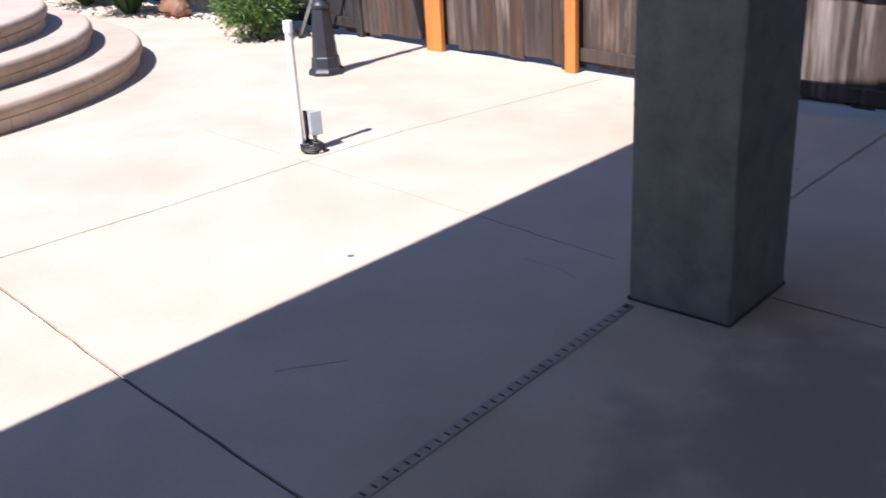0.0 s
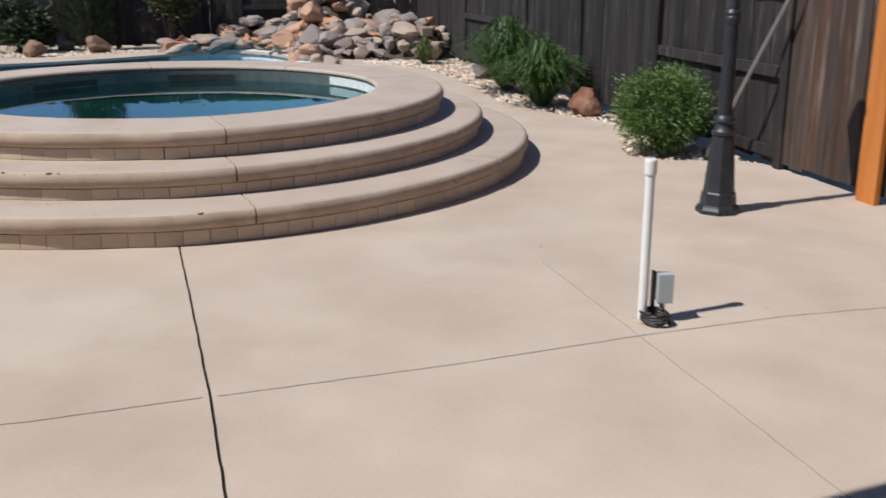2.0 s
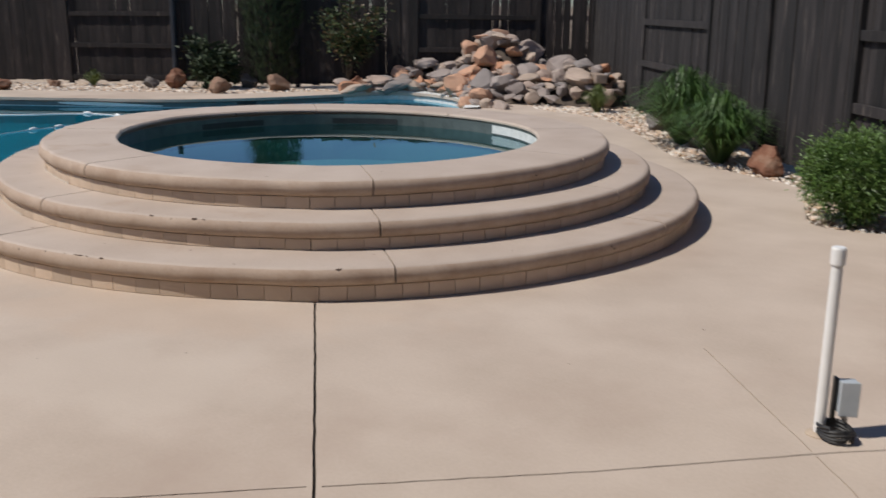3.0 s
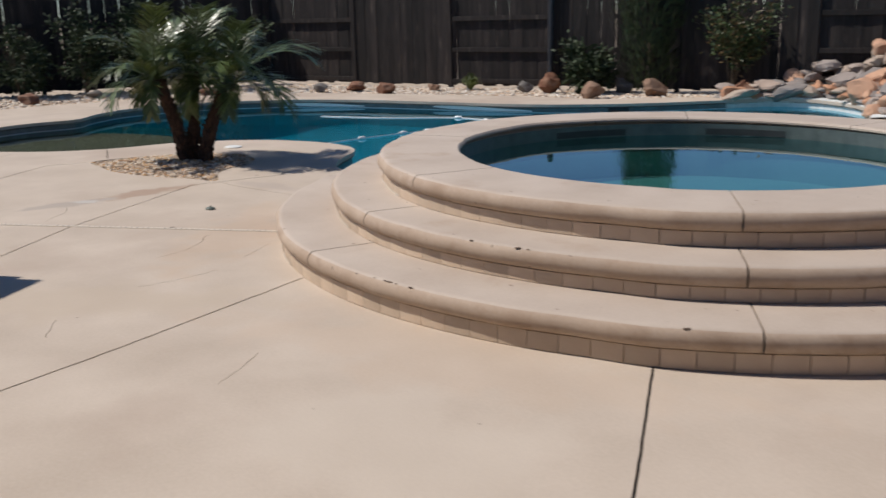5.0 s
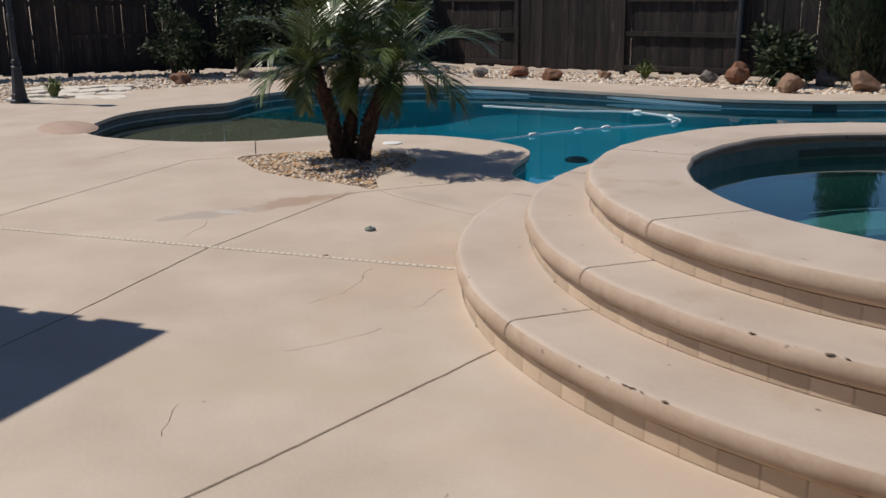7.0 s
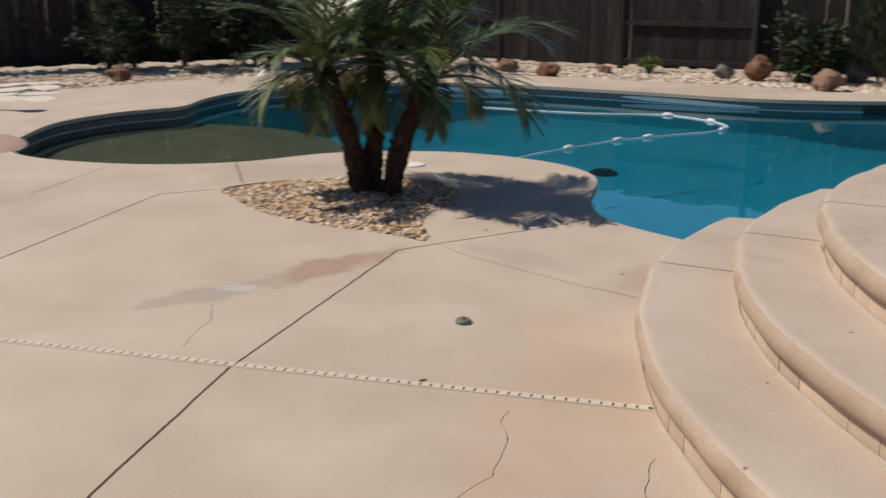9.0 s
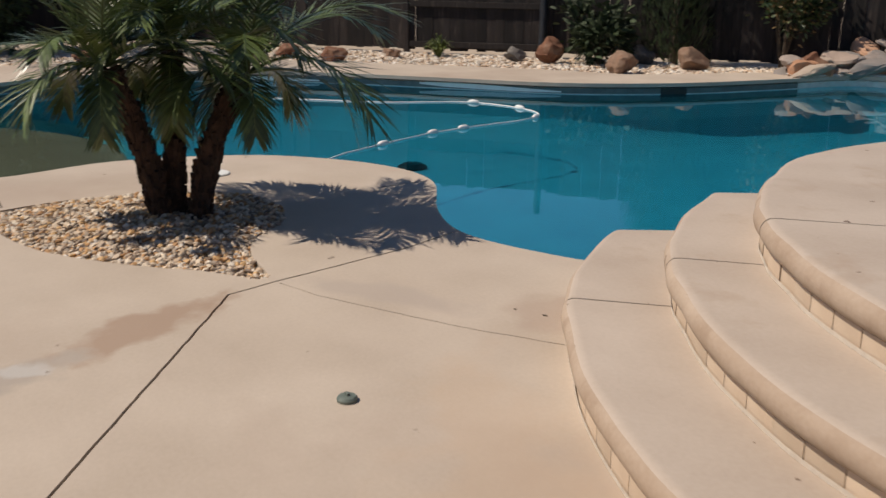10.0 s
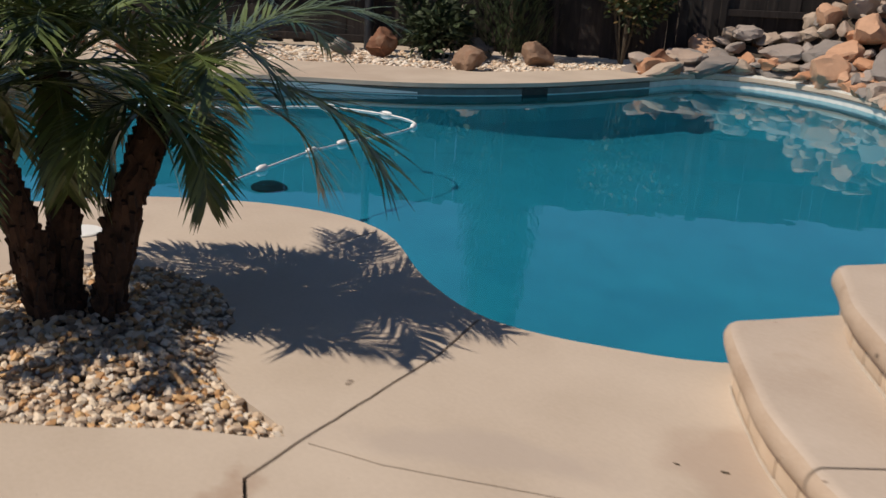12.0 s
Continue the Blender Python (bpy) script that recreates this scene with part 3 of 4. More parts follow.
        if (Vector((x, y, 0)) - CUT_P).dot(CUT_N) < -0.22:
            lean = math.degrees((bulge(a + 1) - bulge(a - 1)) / (radians(2) * r))
            piece("riser_tile", me, spa, pose(x, y, (z0 + z1) / 2, 0, 0, a - lean))
        a += step


for r, z in ((R_LOW, 0.0), (R_MID, Z_LOW), (R_TOP, Z_MID)):
    arc = [Vector((SPA.x + (r - 0.03 + bulge(a)) * math.cos(radians(a)), SPA.y + (r - 0.03 + bulge(a)) * math.sin(radians(a)))) for a in range(206, 268, 2)]
    part("sealant", wall_band(arc[::-1], z + 0.001, z + 0.017, False), SEALANT, spa, "pale sealant bead at the riser foot")

# ---- fences ----
FENCE_H = 1.78


def fence(name, a, b, label, bays, high=FENCE_H, worn_from=99, wood=WOOD, gappy=0.03):
    """A board fence from a to b. bays: (length, whether its rails face the yard), from a on; bleached from one bay on."""
    thing = tagged(empty(name, a.x, a.y, 0, math.degrees(math.atan2(b.y - a.y, b.x - a.x))), label, "fence", kind="structure")
    post_bm = box(bmesh.new(), 0.09, 0.09, high + 0.06, Matrix.Translation((0, 0, (high + 0.06) / 2)), 0.006)
    post_me = mesh_of("post", post_bm, wood)
    boards = []
    for k in range(12):
        bm = bmesh.new()
        box(bm, (0.138 if k % 6 == 5 else 0.1515), 0.018, high, Matrix.Translation((0, 0, high / 2)), 0.003)
        for v in bm.verts:
            v.co.y += 0.008 * noise.noise((v.co.x * 5 + k * 3, v.co.z * 1.5, k))
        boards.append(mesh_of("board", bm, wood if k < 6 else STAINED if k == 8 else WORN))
    x0 = 0.0
    for b_no, (bay, rails) in enumerate(bays):
        worn = b_no >= worn_from
        piece("post", post_me, thing, pose(x0, 0, -0.03, random.uniform(-1, 1), random.uniform(-0.6, 0.6)))
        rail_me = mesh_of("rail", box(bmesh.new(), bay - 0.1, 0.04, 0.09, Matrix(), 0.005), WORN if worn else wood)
        side = 1 if rails else -1  # the yard lies towards -y
        for z in (0.12, 0.74, 1.36):
            piece("rail", rail_me, thing, pose(x0 + bay / 2, -0.02 * side, z, 0, random.uniform(-0.3, 0.3)))
        n = max(1, round(bay / 0.1475))
        for j in range(n):
            x = x0 + (j + 0.5) * bay / n
            piece("board", boards[(5 if random.random() < gappy else random.randrange(5)) + 6 * worn], thing,
                  pose(x, side * (0.012 + 0.005 * (j % 2)), random.uniform(0.02, 0.06), 0, random.uniform(-0.35, 0.35), random.uniform(-1.5, 1.5)))
        x0 += bay
    piece("post", post_me, thing, pose(x0, 0, -0.03))
    return thing


# ---- patio cover and house, which shade the deck ----
def slab_on_plan(name, u0, u1, v0, v1, z0, z1, mat, label, category):
    bm = bmesh.new()
    box(bm, u1 - u0, v1 - v0, z1 - z0, Matrix.Translation(((u0 + u1) / 2, (v0 + v1) / 2, (z0 + z1) / 2)), 0.01)
    ob = part(name, bm, mat)
    ob.matrix_basis = pose(0, 0, 0, 0, 0, HOUSE_TURN)
    return tagged(ob, label, category, kind="structure")


slab_on_plan("patio_roof", 0.65, 8.35, -6.5, -0.42, 2.62, 2.74, ROOF, "patio roof over the shaded concrete", "roof")
# Unseen panel, added to bounce bluish light into the patio shade.
slab_on_plan("bounce_ceiling", 0.75, 8.3, -5.95, -0.5, 2.585, 2.615, BOUNCE_CEILING, "unseen pale ceiling added to brighten the patio shade", "ceiling")
slab_on_plan("wing_roof", -8.0, 0.63, -6.5, 4.0, 2.58, 2.72, ROOF, "tiled roof of the house wing", "roof")
slab_on_plan("wall_house", 0.3, 15.0, -6.3, -6.0, 0, 2.58, WALLS, "plain stucco house wall under the patio roof", "wall")
slab_on_plan("wall_wing", -0.2, 0.1, -6.3, 3.5, 0, 2.58, WALLS, "plain stucco wall of the house wing", "wall")
slab_on_plan("wall_wing_end", -8.0, -0.2, 3.2, 3.5, 0, 2.58, WALLS, "plain stucco end wall of the house wing", "wall")

# ---- rocks and gravel ----
GRAVEL = palette("gravel_mix", [(0.54, 0.40, 0.28), (0.62, 0.50, 0.38), (0.47, 0.26, 0.12), (0.68, 0.60, 0.51), (0.34, 0.27, 0.21), (0.60, 0.37, 0.18), (0.70, 0.58, 0.45), (0.24, 0.17, 0.12), (0.56, 0.44, 0.33)], 0.75)
PALE_GRAVEL = palette("pale_gravel_mix", [(0.64, 0.52, 0.41), (0.70, 0.60, 0.50), (0.56, 0.40, 0.28), (0.72, 0.66, 0.58), (0.48, 0.39, 0.31), (0.66, 0.50, 0.36), (0.74, 0.66, 0.56)], 0.75)
ROCKS = palette("field_rock", [(0.35, 0.265, 0.215), (0.26, 0.215, 0.19), (0.44, 0.225, 0.13), (0.39, 0.305, 0.24), (0.21, 0.183, 0.168), (0.33, 0.265, 0.225), (0.46, 0.265, 0.17), (0.29, 0.245, 0.22), (0.38, 0.295, 0.235)], 0.85, "obj", 0.6, 18)
RUST_ROCK = material("rust_red_rock", (0.13, 0.052, 0.028), (0.22, 0.098, 0.053), 5, 0.85, 0.8, 35, (0.24, 0.15, 0.10), 4, 0.5, 0.7)
TAN_ROCK = material("tan_rock", (0.19, 0.112, 0.073), (0.28, 0.18, 0.12), 5, 0.85, 0.7, 35, (0.20, 0.10, 0.06), 4, 0.5, 0.7)
GREY_ROCK = material("grey_rock", (0.11, 0.098, 0.09), (0.20, 0.18, 0.16), 6, 0.85, 0.7, 35)
PALE_STONE = material("pale_flagstone", (0.55, 0.50, 0.43), (0.68, 0.63, 0.55), 4, 0.8, 0.4, 40)


def stone_bm(seed, subdiv=2, sx=1.0, sy=0.8, sz=0.65, rough=0.32, flats=7):
    """A broken stone: a ball with flats knocked off it and a rough skin."""
    bm = bmesh.new()
    bmesh.ops.create_icosphere(bm, subdivisions=subdiv, radius=0.5)
    rnd = random.Random(seed)
    planes = []
    for _ in range(flats):
        d = Vector((rnd.gauss(0, 1), rnd.gauss(0, 1), rnd.gauss(0, 1))).normalized()
        planes.append((d, rnd.uniform(0.26, 0.42)))
    for v in bm.verts:
        for d, k in planes:
            over = v.co.dot(d) - k
            if over > 0:
                v.co -= d * over * 0.92
        v.co *= 1 + rough * 0.35 * noise.noise(v.co * 3.0 + Vector((seed * 7.1, 0, 0))) + rough * 0.14 * noise.noise(v.co * 8 + Vector((0, seed, 0))) + rough * 0.08 * noise.noise(v.co * 19 + Vector((0, 0, seed)))
        v.co = Vector((v.co.x * sx, v.co.y * sy, v.co.z * sz))
    return bm


def scatter_mesh(name, spots, size, mat, seed, label, category):
    """Pebbles at many spots, joined: nobody could count them."""
    rnd = random.Random(seed)
    kinds = []
    for k in range(10):
        bm = stone_bm(seed * 13 + k, 1, 1, rnd.uniform(0.6, 0.9), rnd.uniform(0.32, 0.55), 0.5, 7)
        bm.verts.ensure_lookup_table()
        kinds.append((np.array([v.co for v in bm.verts]), np.array([[v.index for v in f.verts] for f in bm.faces])))
        bm.free()
    vs, fs, base = [], [], 0
    for x, y, z in spots:
        co, fa = kinds[rnd.randrange(10)]
        s = size * rnd.uniform(0.6, 1.45)
        r = np.array(Euler((rnd.uniform(-0.5, 0.5), rnd.uniform(-0.5, 0.5), rnd.uniform(0, 6.28))).to_matrix())
        vs.append(co @ r.T * s + (x, y, z + s * 0.12))
        fs.append(fa + base)
        base += len(co)
    me = bpy.data.meshes.new(name)
    me.from_pydata(np.concatenate(vs).tolist(), [], np.concatenate(fs).tolist())
    me.validate()
    me.materials.append(mat)
    return tagged(new(name, me), label, category, kind="stuff")


def inside(p, loop):
    x, y, hit = p[0], p[1], False
    for i in range(len(loop)):
        a, b = loop[i - 1], loop[i]
        if (a[1] > y) != (b[1] > y) and x < (b[0] - a[0]) * (y - a[1]) / (b[1] - a[1]) + a[0]:
            hit = not hit
    return hit


rnd = random.Random(5)
bed_spots = []
while len(bed_spots) < 5400:
    p = (rnd.uniform(-6.95, -4.8), rnd.uniform(5.05, 6.8))
    if inside(p, bed_loop):
        mound = 0.05 * math.exp(-((p[0] + 6.15) ** 2 + (p[1] - 6.1) ** 2) / 0.35)
        bed_spots.append((p[0], p[1], -0.035 + mound + rnd.uniform(0, 0.022)))
scatter_mesh("gravel_bed", bed_spots, 0.042, GRAVEL, 3, "tan, white and rust gravel around the palm trunks", "gravel")
tagged(part("bed_soil", sheet([bed_loop], -0.04), SOIL), "soil under the palm gravel", "soil", kind="structure")

back_spots = []
FAR = (FENCE_B - FENCE_C).normalized()
OUT = Vector((-FAR.y, FAR.x))
while len(back_spots) < 15000:
    s, w = rnd.uniform(0, (FENCE_B - FENCE_C).length), rnd.uniform(0.05, 5.5)
    p = FENCE_C + FAR * s - OUT * w
    if rnd.random() < 0.22:
        p = Vector((rnd.uniform(-17.6, -12.6), rnd.uniform(0.5, 9.5)))
    if not inside(p, deck_outer) and p.y > 0:
        back_spots.append((p.x, p.y, -0.05 + rnd.uniform(0, 0.02)))
scatter_mesh("back_gravel", back_spots, 0.075, PALE_GRAVEL, 4, "tan and white gravel bed along the back fence", "gravel")
side_spots = []
RF = (FENCE_A - FENCE_B).normalized()
RF_TURN = math.degrees(math.atan2(RF.y, RF.x))
while len(side_spots) < 5200:
    p = FENCE_B + RF * rnd.uniform(1.0, 13.5) + Vector((RF.y, -RF.x)) * rnd.uniform(0.0, 2.6)
    if not inside(p, deck_outer) and not inside(p, pool_loop):
        side_spots.append((p.x, p.y, -0.05 + rnd.uniform(0, 0.035)))
scatter_mesh("side_gravel", side_spots, 0.06, PALE_GRAVEL, 6, "tan gravel strip along the side fence", "gravel")


def boulder(x, y, size, mat, label, seed, tall=0.7, rz=0.0, name="boulder"):
    ob = part(name, stone_bm(seed, 4, 1, 0.85, tall, 0.5, 11), mat)
    for f in ob.data.polygons:
        f.use_smooth = True
    ob.data.set_sharp_from_angle(angle=radians(20))
    size *= 0.82
    ob.matrix_basis = pose(x, y, size * tall * 0.30, 0, 0, rz) @ Matrix.Scale(size, 4)
    return tagged(ob, label, "boulder", "boulders in the gravel")


boulder(-10.22, 13.58, 0.62, TAN_ROCK, "reddish tan boulder on gravel by the pool", 11, 0.72, 20)
boulder(-10.05, 14.75, 0.62, TAN_ROCK, "flat-topped pinkish boulder in the gravel bed", 12, 0.75, 70)
boulder(-11.72, 13.6, 0.55, RUST_ROCK, "tall leaning rust-coloured boulder in gravel", 13, 1.0, 10)
boulder(-12.2, 13.35, 0.42, GREY_ROCK, "small grey boulder beside the fence gravel", 14, 0.75, 50)
boulder(-11.0, 14.75, 0.48, GREY_ROCK, "grey speckled boulder behind a shrub", 15, 0.8, 0)
boulder(-13.38, 10.95, 0.55, RUST_ROCK, "dark red squarish boulder on gravel", 16, 0.62, 30)
boulder(-14.35, 10.7, 0.5, RUST_ROCK, "low red-brown boulder near the back fence", 17, 0.6, 80)
boulder(-13.6, 12.05, 0.4, TAN_ROCK, "low tan boulder in the gravel", 18, 0.5, 15)
boulder(-14.5, 10.0, 0.42, GREY_ROCK, "grey-brown boulder by the fence foot", 19, 0.7, 45)
boulder(-15.25, 4.65, 0.55, RUST_ROCK, "dark brown boulder at the gravel edge", 20, 0.6, 5)
boulder(-16.0, 5.85, 0.4, GREY_ROCK, "small brown boulder in front of bushes", 21, 0.6, 60)
boulder(-15.2, 7.9, 0.42, RUST_ROCK, "brown boulder by the pool gravel", 22, 0.6, 90)
boulder(0.72, 12.72, 0.68, RUST_ROCK, "rust-red boulder between the shrubs", 23, 0.62, -40)
boulder(-1.9, 14.95, 0.5, GREY_ROCK, "grey rock in the planting strip", 24, 0.6, 30)
boulder(-8.78, 15.62, 0.58, RUST_ROCK, "red-brown boulder at the pool corner", 25, 0.9, 30)

# ---- rock waterfall ----
PEAKS = ((-6.75, 17.35, 1.0, 1.15, 0.75), (-4.9, 17.3, 0.62, 0.9, 0.65), (-8.2, 17.0, 0.5, 0.7, 0.6), (-6.0, 16.6, 0.45, 0.9, 0.5))


def heap(x, y):
    return max(h * math.exp(-((x - px) / wx) ** 2 - ((y - py) / wy) ** 2) for px, py, h, wx, wy in PEAKS)


heap_bm = bmesh.new()
bmesh.ops.create_grid(heap_bm, x_segments=36, y_segments=20, size=1)
for v in heap_bm.verts:
    v.co.x, v.co.y = -6.4 + v.co.x * 2.7, 17.2 + v.co.y * 1.25
    v.co.z = heap(v.co.x, v.co.y) - 0.16
shore = grown(pool_loop, 0.1)
bmesh.ops.delete(heap_bm, geom=[v for v in heap_bm.verts if inside((v.co.x, v.co.y), shore)], context="VERTS")
waterfall = tagged(empty("rock_waterfall", 0, 0, 0), "heap of grey and rust field rocks at the pool edge", "rock waterfall")
# Dirt darkened so its colour stands in for shadow between the rocks.
SHADED_DIRT = material("shaded_dirt", (0.045, 0.034, 0.026), (0.10, 0.076, 0.058), 8, 0.95, 0.6, 50)
part("rubble_core", heap_bm, SHADED_DIRT, waterfall, "dirt between the rocks, darkened for the shadow there")
rock_kinds = [mesh_of("rock", stone_bm(40 + k, 3, 1, (0.75, 0.9, 0.6, 0.85)[k % 4], (0.7, 0.45, 0.3, 0.8)[k % 4], 0.6, 10), ROCKS) for k in range(12)]
for me in rock_kinds:
    for f in me.polygons:
        f.use_smooth = True
    me.set_sharp_from_angle(angle=radians(20))
placed, tries = [], 0
while len(placed) < 230 and tries < 30000:
    tries += 1
    x, y = rnd.uniform(-9.0, -4.0), rnd.uniform(15.3, 18.1)
    if inside((x, y), grown(pool_loop, 0.02)) or (x > -4.6 and y < 16.6) or (x < -8.6 and y > 16.9):
        continue
    h = heap(x, y)
    if h < 0.05 and not inside((x, y), grown(pool_loop, 0.6)):
        continue
    s = rnd.choice((0.22, 0.27, 0.32, 0.4, 0.5, 0.62))
    if all((x - a) ** 2 + (y - b) ** 2 > (0.36 * (s + c)) ** 2 for a, b, c in placed):
        placed.append((x, y, s))
        piece("rock", rock_kinds[rnd.randrange(12)], waterfall, pose(x, y, h + s * 0.06, rnd.uniform(-22, 22), rnd.uniform(-22, 22), rnd.uniform(0, 360)) @ Matrix.Scale(s * 1.25, 4))
for layer, shift in ((0, 0.22), (1, 0.3)):  # flat stones stacked along the water
    edge = grown(pool_loop, shift)
    for k in range(100, 124):
        p, s = edge[k], rnd.uniform(0.3, 0.44)
        piece("rock", rock_kinds[rnd.choice((0, 1, 2, 6, 10, 3))], waterfall,
              pose(p.x + rnd.uniform(-0.05, 0.05), p.y + rnd.uniform(-0.05, 0.05), 0.05 + 0.11 * layer, rnd.uniform(-8, 8), rnd.uniform(-8, 8), rnd.uniform(0, 360)) @ Matrix.Scale(s * 1.2, 4))
for x, y, z, s in ((-6.9, 17.1, 1.02, 0.48), (-6.45, 17.05, 1.05, 0.42), (-7.2, 17.0, 0.8, 0.45), (-6.55, 16.75, 0.68, 0.6), (-5.9, 16.35, 0.25, 0.75), (-7.55, 16.65, 0.3, 0.65), (-6.75, 16.6, 0.42, 0.62)):
    piece("rock", rock_kinds[rnd.randrange(12)], waterfall, pose(x, y, z, rnd.uniform(-20, 20), rnd.uniform(-20, 20), rnd.uniform(0, 360)) @ Matrix.Scale(s, 4))

edging = grown(pool_loop, 0.024)[98:125], grown(pool_loop, 0.27)[98:125]
lime_bm = bmesh.new()
ring = [[lime_bm.verts.new((p.x, p.y, z)) for p in row] for row, z in zip((edging[0], edging[0], edging[1]), (-0.004, 0.018, 0.034))]
for a, b in zip(ring, ring[1:]):
    for i in range(len(a) - 1):
        lime_bm.faces.new((a[i], b[i], b[i + 1], a[i + 1]))
bmesh.ops.recalc_face_normals(lime_bm, faces=lime_bm.faces)
part("mortar_bed", lime_bm, SCALE, waterfall, "lime-white mortar bed along the water")

# ---- low block wall beside the rocks ----
BLOCK = material("weathered_wall_block", (0.20, 0.15, 0.115), (0.30, 0.235, 0.185), 6, 0.9, 0.5, 40, rand=0.2)
low_wall = tagged(empty("block_wall", -4.55, 17.2, 0.0, RF_TURN), "low wall of tan weathered blocks beside the rock heap", "garden wall")
block_me = mesh_of("block", box(bmesh.new(), 0.295, 0.18, 0.138, Matrix(), 0.012), BLOCK)
for row in range(4):
    for k in range(4):
        piece("block", block_me, low_wall, pose(-0.6 + 0.3 * k + 0.15 * (row % 2), rnd.uniform(-0.008, 0.008), 0.02 + 0.14 * row, 0, 0, rnd.uniform(-1.5, 1.5)))

# ---- plants ----
LEAF_PALM = material("palm_leaf", (0.038, 0.062, 0.018), (0.135, 0.175, 0.055), 4, 0.33, 0.05, 30, island=0.35)
LEAF_GREEN = material("shrub_leaf", (0.035, 0.075, 0.018), (0.08, 0.15, 0.035), 5, 0.5, 0.05, 30, island=0.4)
LEAF_BRIGHT = material("bright_shrub_leaf", (0.05, 0.105, 0.02), (0.125, 0.21, 0.045), 5, 0.5, 0.05, 30, island=0.4)
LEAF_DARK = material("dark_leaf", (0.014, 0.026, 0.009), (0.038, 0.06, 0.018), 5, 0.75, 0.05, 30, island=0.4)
LEAF_GRASS = material("grassy_leaf", (0.08, 0.12, 0.03), (0.17, 0.20, 0.06), 5, 0.5, 0.05, 30, island=0.35)
LEAF_RED = palette("rose_leaf", [(0.05, 0.08, 0.02), (0.06, 0.07, 0.02), (0.13, 0.08, 0.03), (0.04, 0.06, 0.02)], 0.5)
TRUNK = material("palm_trunk_fibre", (0.02, 0.012, 0.008), (0.085, 0.044, 0.026), 9, 0.95, 0.8, 60, island=0.35, bump_dist=0.02)
BARK = material("bark", (0.06, 0.045, 0.03), (0.13, 0.1, 0.07), 9, 0.95, 0.6)


def blade(vs, fs, p, d, up, length, width, droop=0.25):
    """One leaflet: a folded strip of three joints that bends down."""
    side = d.cross(up)
    if side.length < 1e-4:
        side = Vector((1, 0, 0))
    side = side.normalized() * width / 2
    b = len(vs)
    m = p + d * length * 0.5 - Vector((0, 0, droop * length * 0.18))
    e = p + d * length - Vector((0, 0, droop * length * 0.7))
    vs += [p - side * 0.5, p + side * 0.5, m - side, m + side, e]
    fs += [(b, b + 1, b + 3, b + 2), (b + 2, b + 3, b + 4)]


def leaf_part(name, vs, fs, mat, parent, label=""):
    me = bpy.data.meshes.new(name)
    me.from_pydata([tuple(v) for v in vs], [], [tuple(f) for f in fs])
    me.validate()
    me.materials.append(mat)
    ob = new(name, me)
    ob.parent = parent
    if label:
        ob["label"] = label
    return ob


def palm_frond(base, yaw, lift, length, r, droop=1.0, pairs=42):
    """A feather frond: an arching stalk with narrow leaflets on both sides."""
    vs, fs = [], []
    out = Vector((math.cos(yaw), math.sin(yaw), 0))
    pts = []
    p, el = base.copy(), lift
    n = 14
    for i in range(n + 1):
        pts.append(p.copy())
        p = p + (out * math.cos(el) + Vector((0, 0, 1)) * math.sin(el)) * length / n
        el -= droop * (1.55 / n) * (0.6 + 0.9 * i / n)
    bm = bmesh.new()
    tube(bm, pts, [0.011 * (1 - 0.85 * i / n) + 0.0012 for i in range(n + 1)], 5)
    for k in range(pairs):
        t = 0.10 + 0.90 * k / (pairs - 1)
        f = t * n
        i = min(int(f), n - 1)
        q = pts[i].lerp(pts[i + 1], f - i)
        along = (pts[i + 1] - pts[i]).normalized()
        side = along.cross(Vector((0, 0, 1)))
        side = side.normalized() if side.length > 1e-3 else Vector((-out.y, out.x, 0))
        up = side.cross(along)
        ln = min(length, 0.8) * 0.27 * (0.35 + 1.2 * math.sin(math.pi * (0.12 + 0.78 * t)) ** 0.8) * r.uniform(0.85, 1.1)
        for s in (-1, 1):
            d = (side * s * math.cos(0.75 + 0.25 * t) + along * (0.65 + 0.35 * t) + up * r.uniform(-0.02, 0.34)).normalized()
            blade(vs, fs, q, d, up, ln, 0.0165, r.uniform(0.1, 0.45))
    return vs, fs, bm


def pygmy_palm(trunks, seed):
    """A clump of short palms with rough trunks and feather crowns."""
    r = random.Random(seed)
    thing = tagged(empty("palm_tree", -6.1, 6.07, 0), "clump of three short palms with rough brown trunks in gravel", "palm tree")
    off = Vector((-6.1, 6.07, 0))
    for foot, top, rad in trunks:
        foot, top = Vector(foot) - off, Vector(top) - off
        bm = bmesh.new()
        pts = [foot.lerp(top, i / 12) + Vector((0, 0, 0)) for i in range(13)]
        bend = Vector(((top - foot).x, (top - foot).y, 0)) * 0.18
        pts = [p - bend * math.sin(math.pi * i / 12) for i, p in enumerate(pts)]
        tube(bm, pts, [rad * (0.85 + 0.2 * i / 12 + 0.06 * r.uniform(-1, 1)) for i in range(13)], 14)
        for v in bm.verts:
            v.co += Vector((noise.noise(v.co * 23), noise.noise(v.co * 23 + Vector((5, 0, 0))), 0)) * 0.016
        # old leaf bases, in a spiral
        for k in range(170):
            t = (k + 0.5) / 170
            i = min(int(t * 12), 11)
            c = pts[i].lerp(pts[i + 1], t * 12 - i)
            a = k * 2.399 + r.uniform(-0.5, 0.5)
            d = Vector((math.cos(a), math.sin(a), 0))
            m = Matrix.Translation(c + d * rad * 0.95) @ d.to_track_quat("Z", "Y").to_matrix().to_4x4() @ pose(0, 0, 0, r.uniform(-85, -55), r.uniform(-25, 25), 0)
            sz = r.uniform(0.4, 1.35)
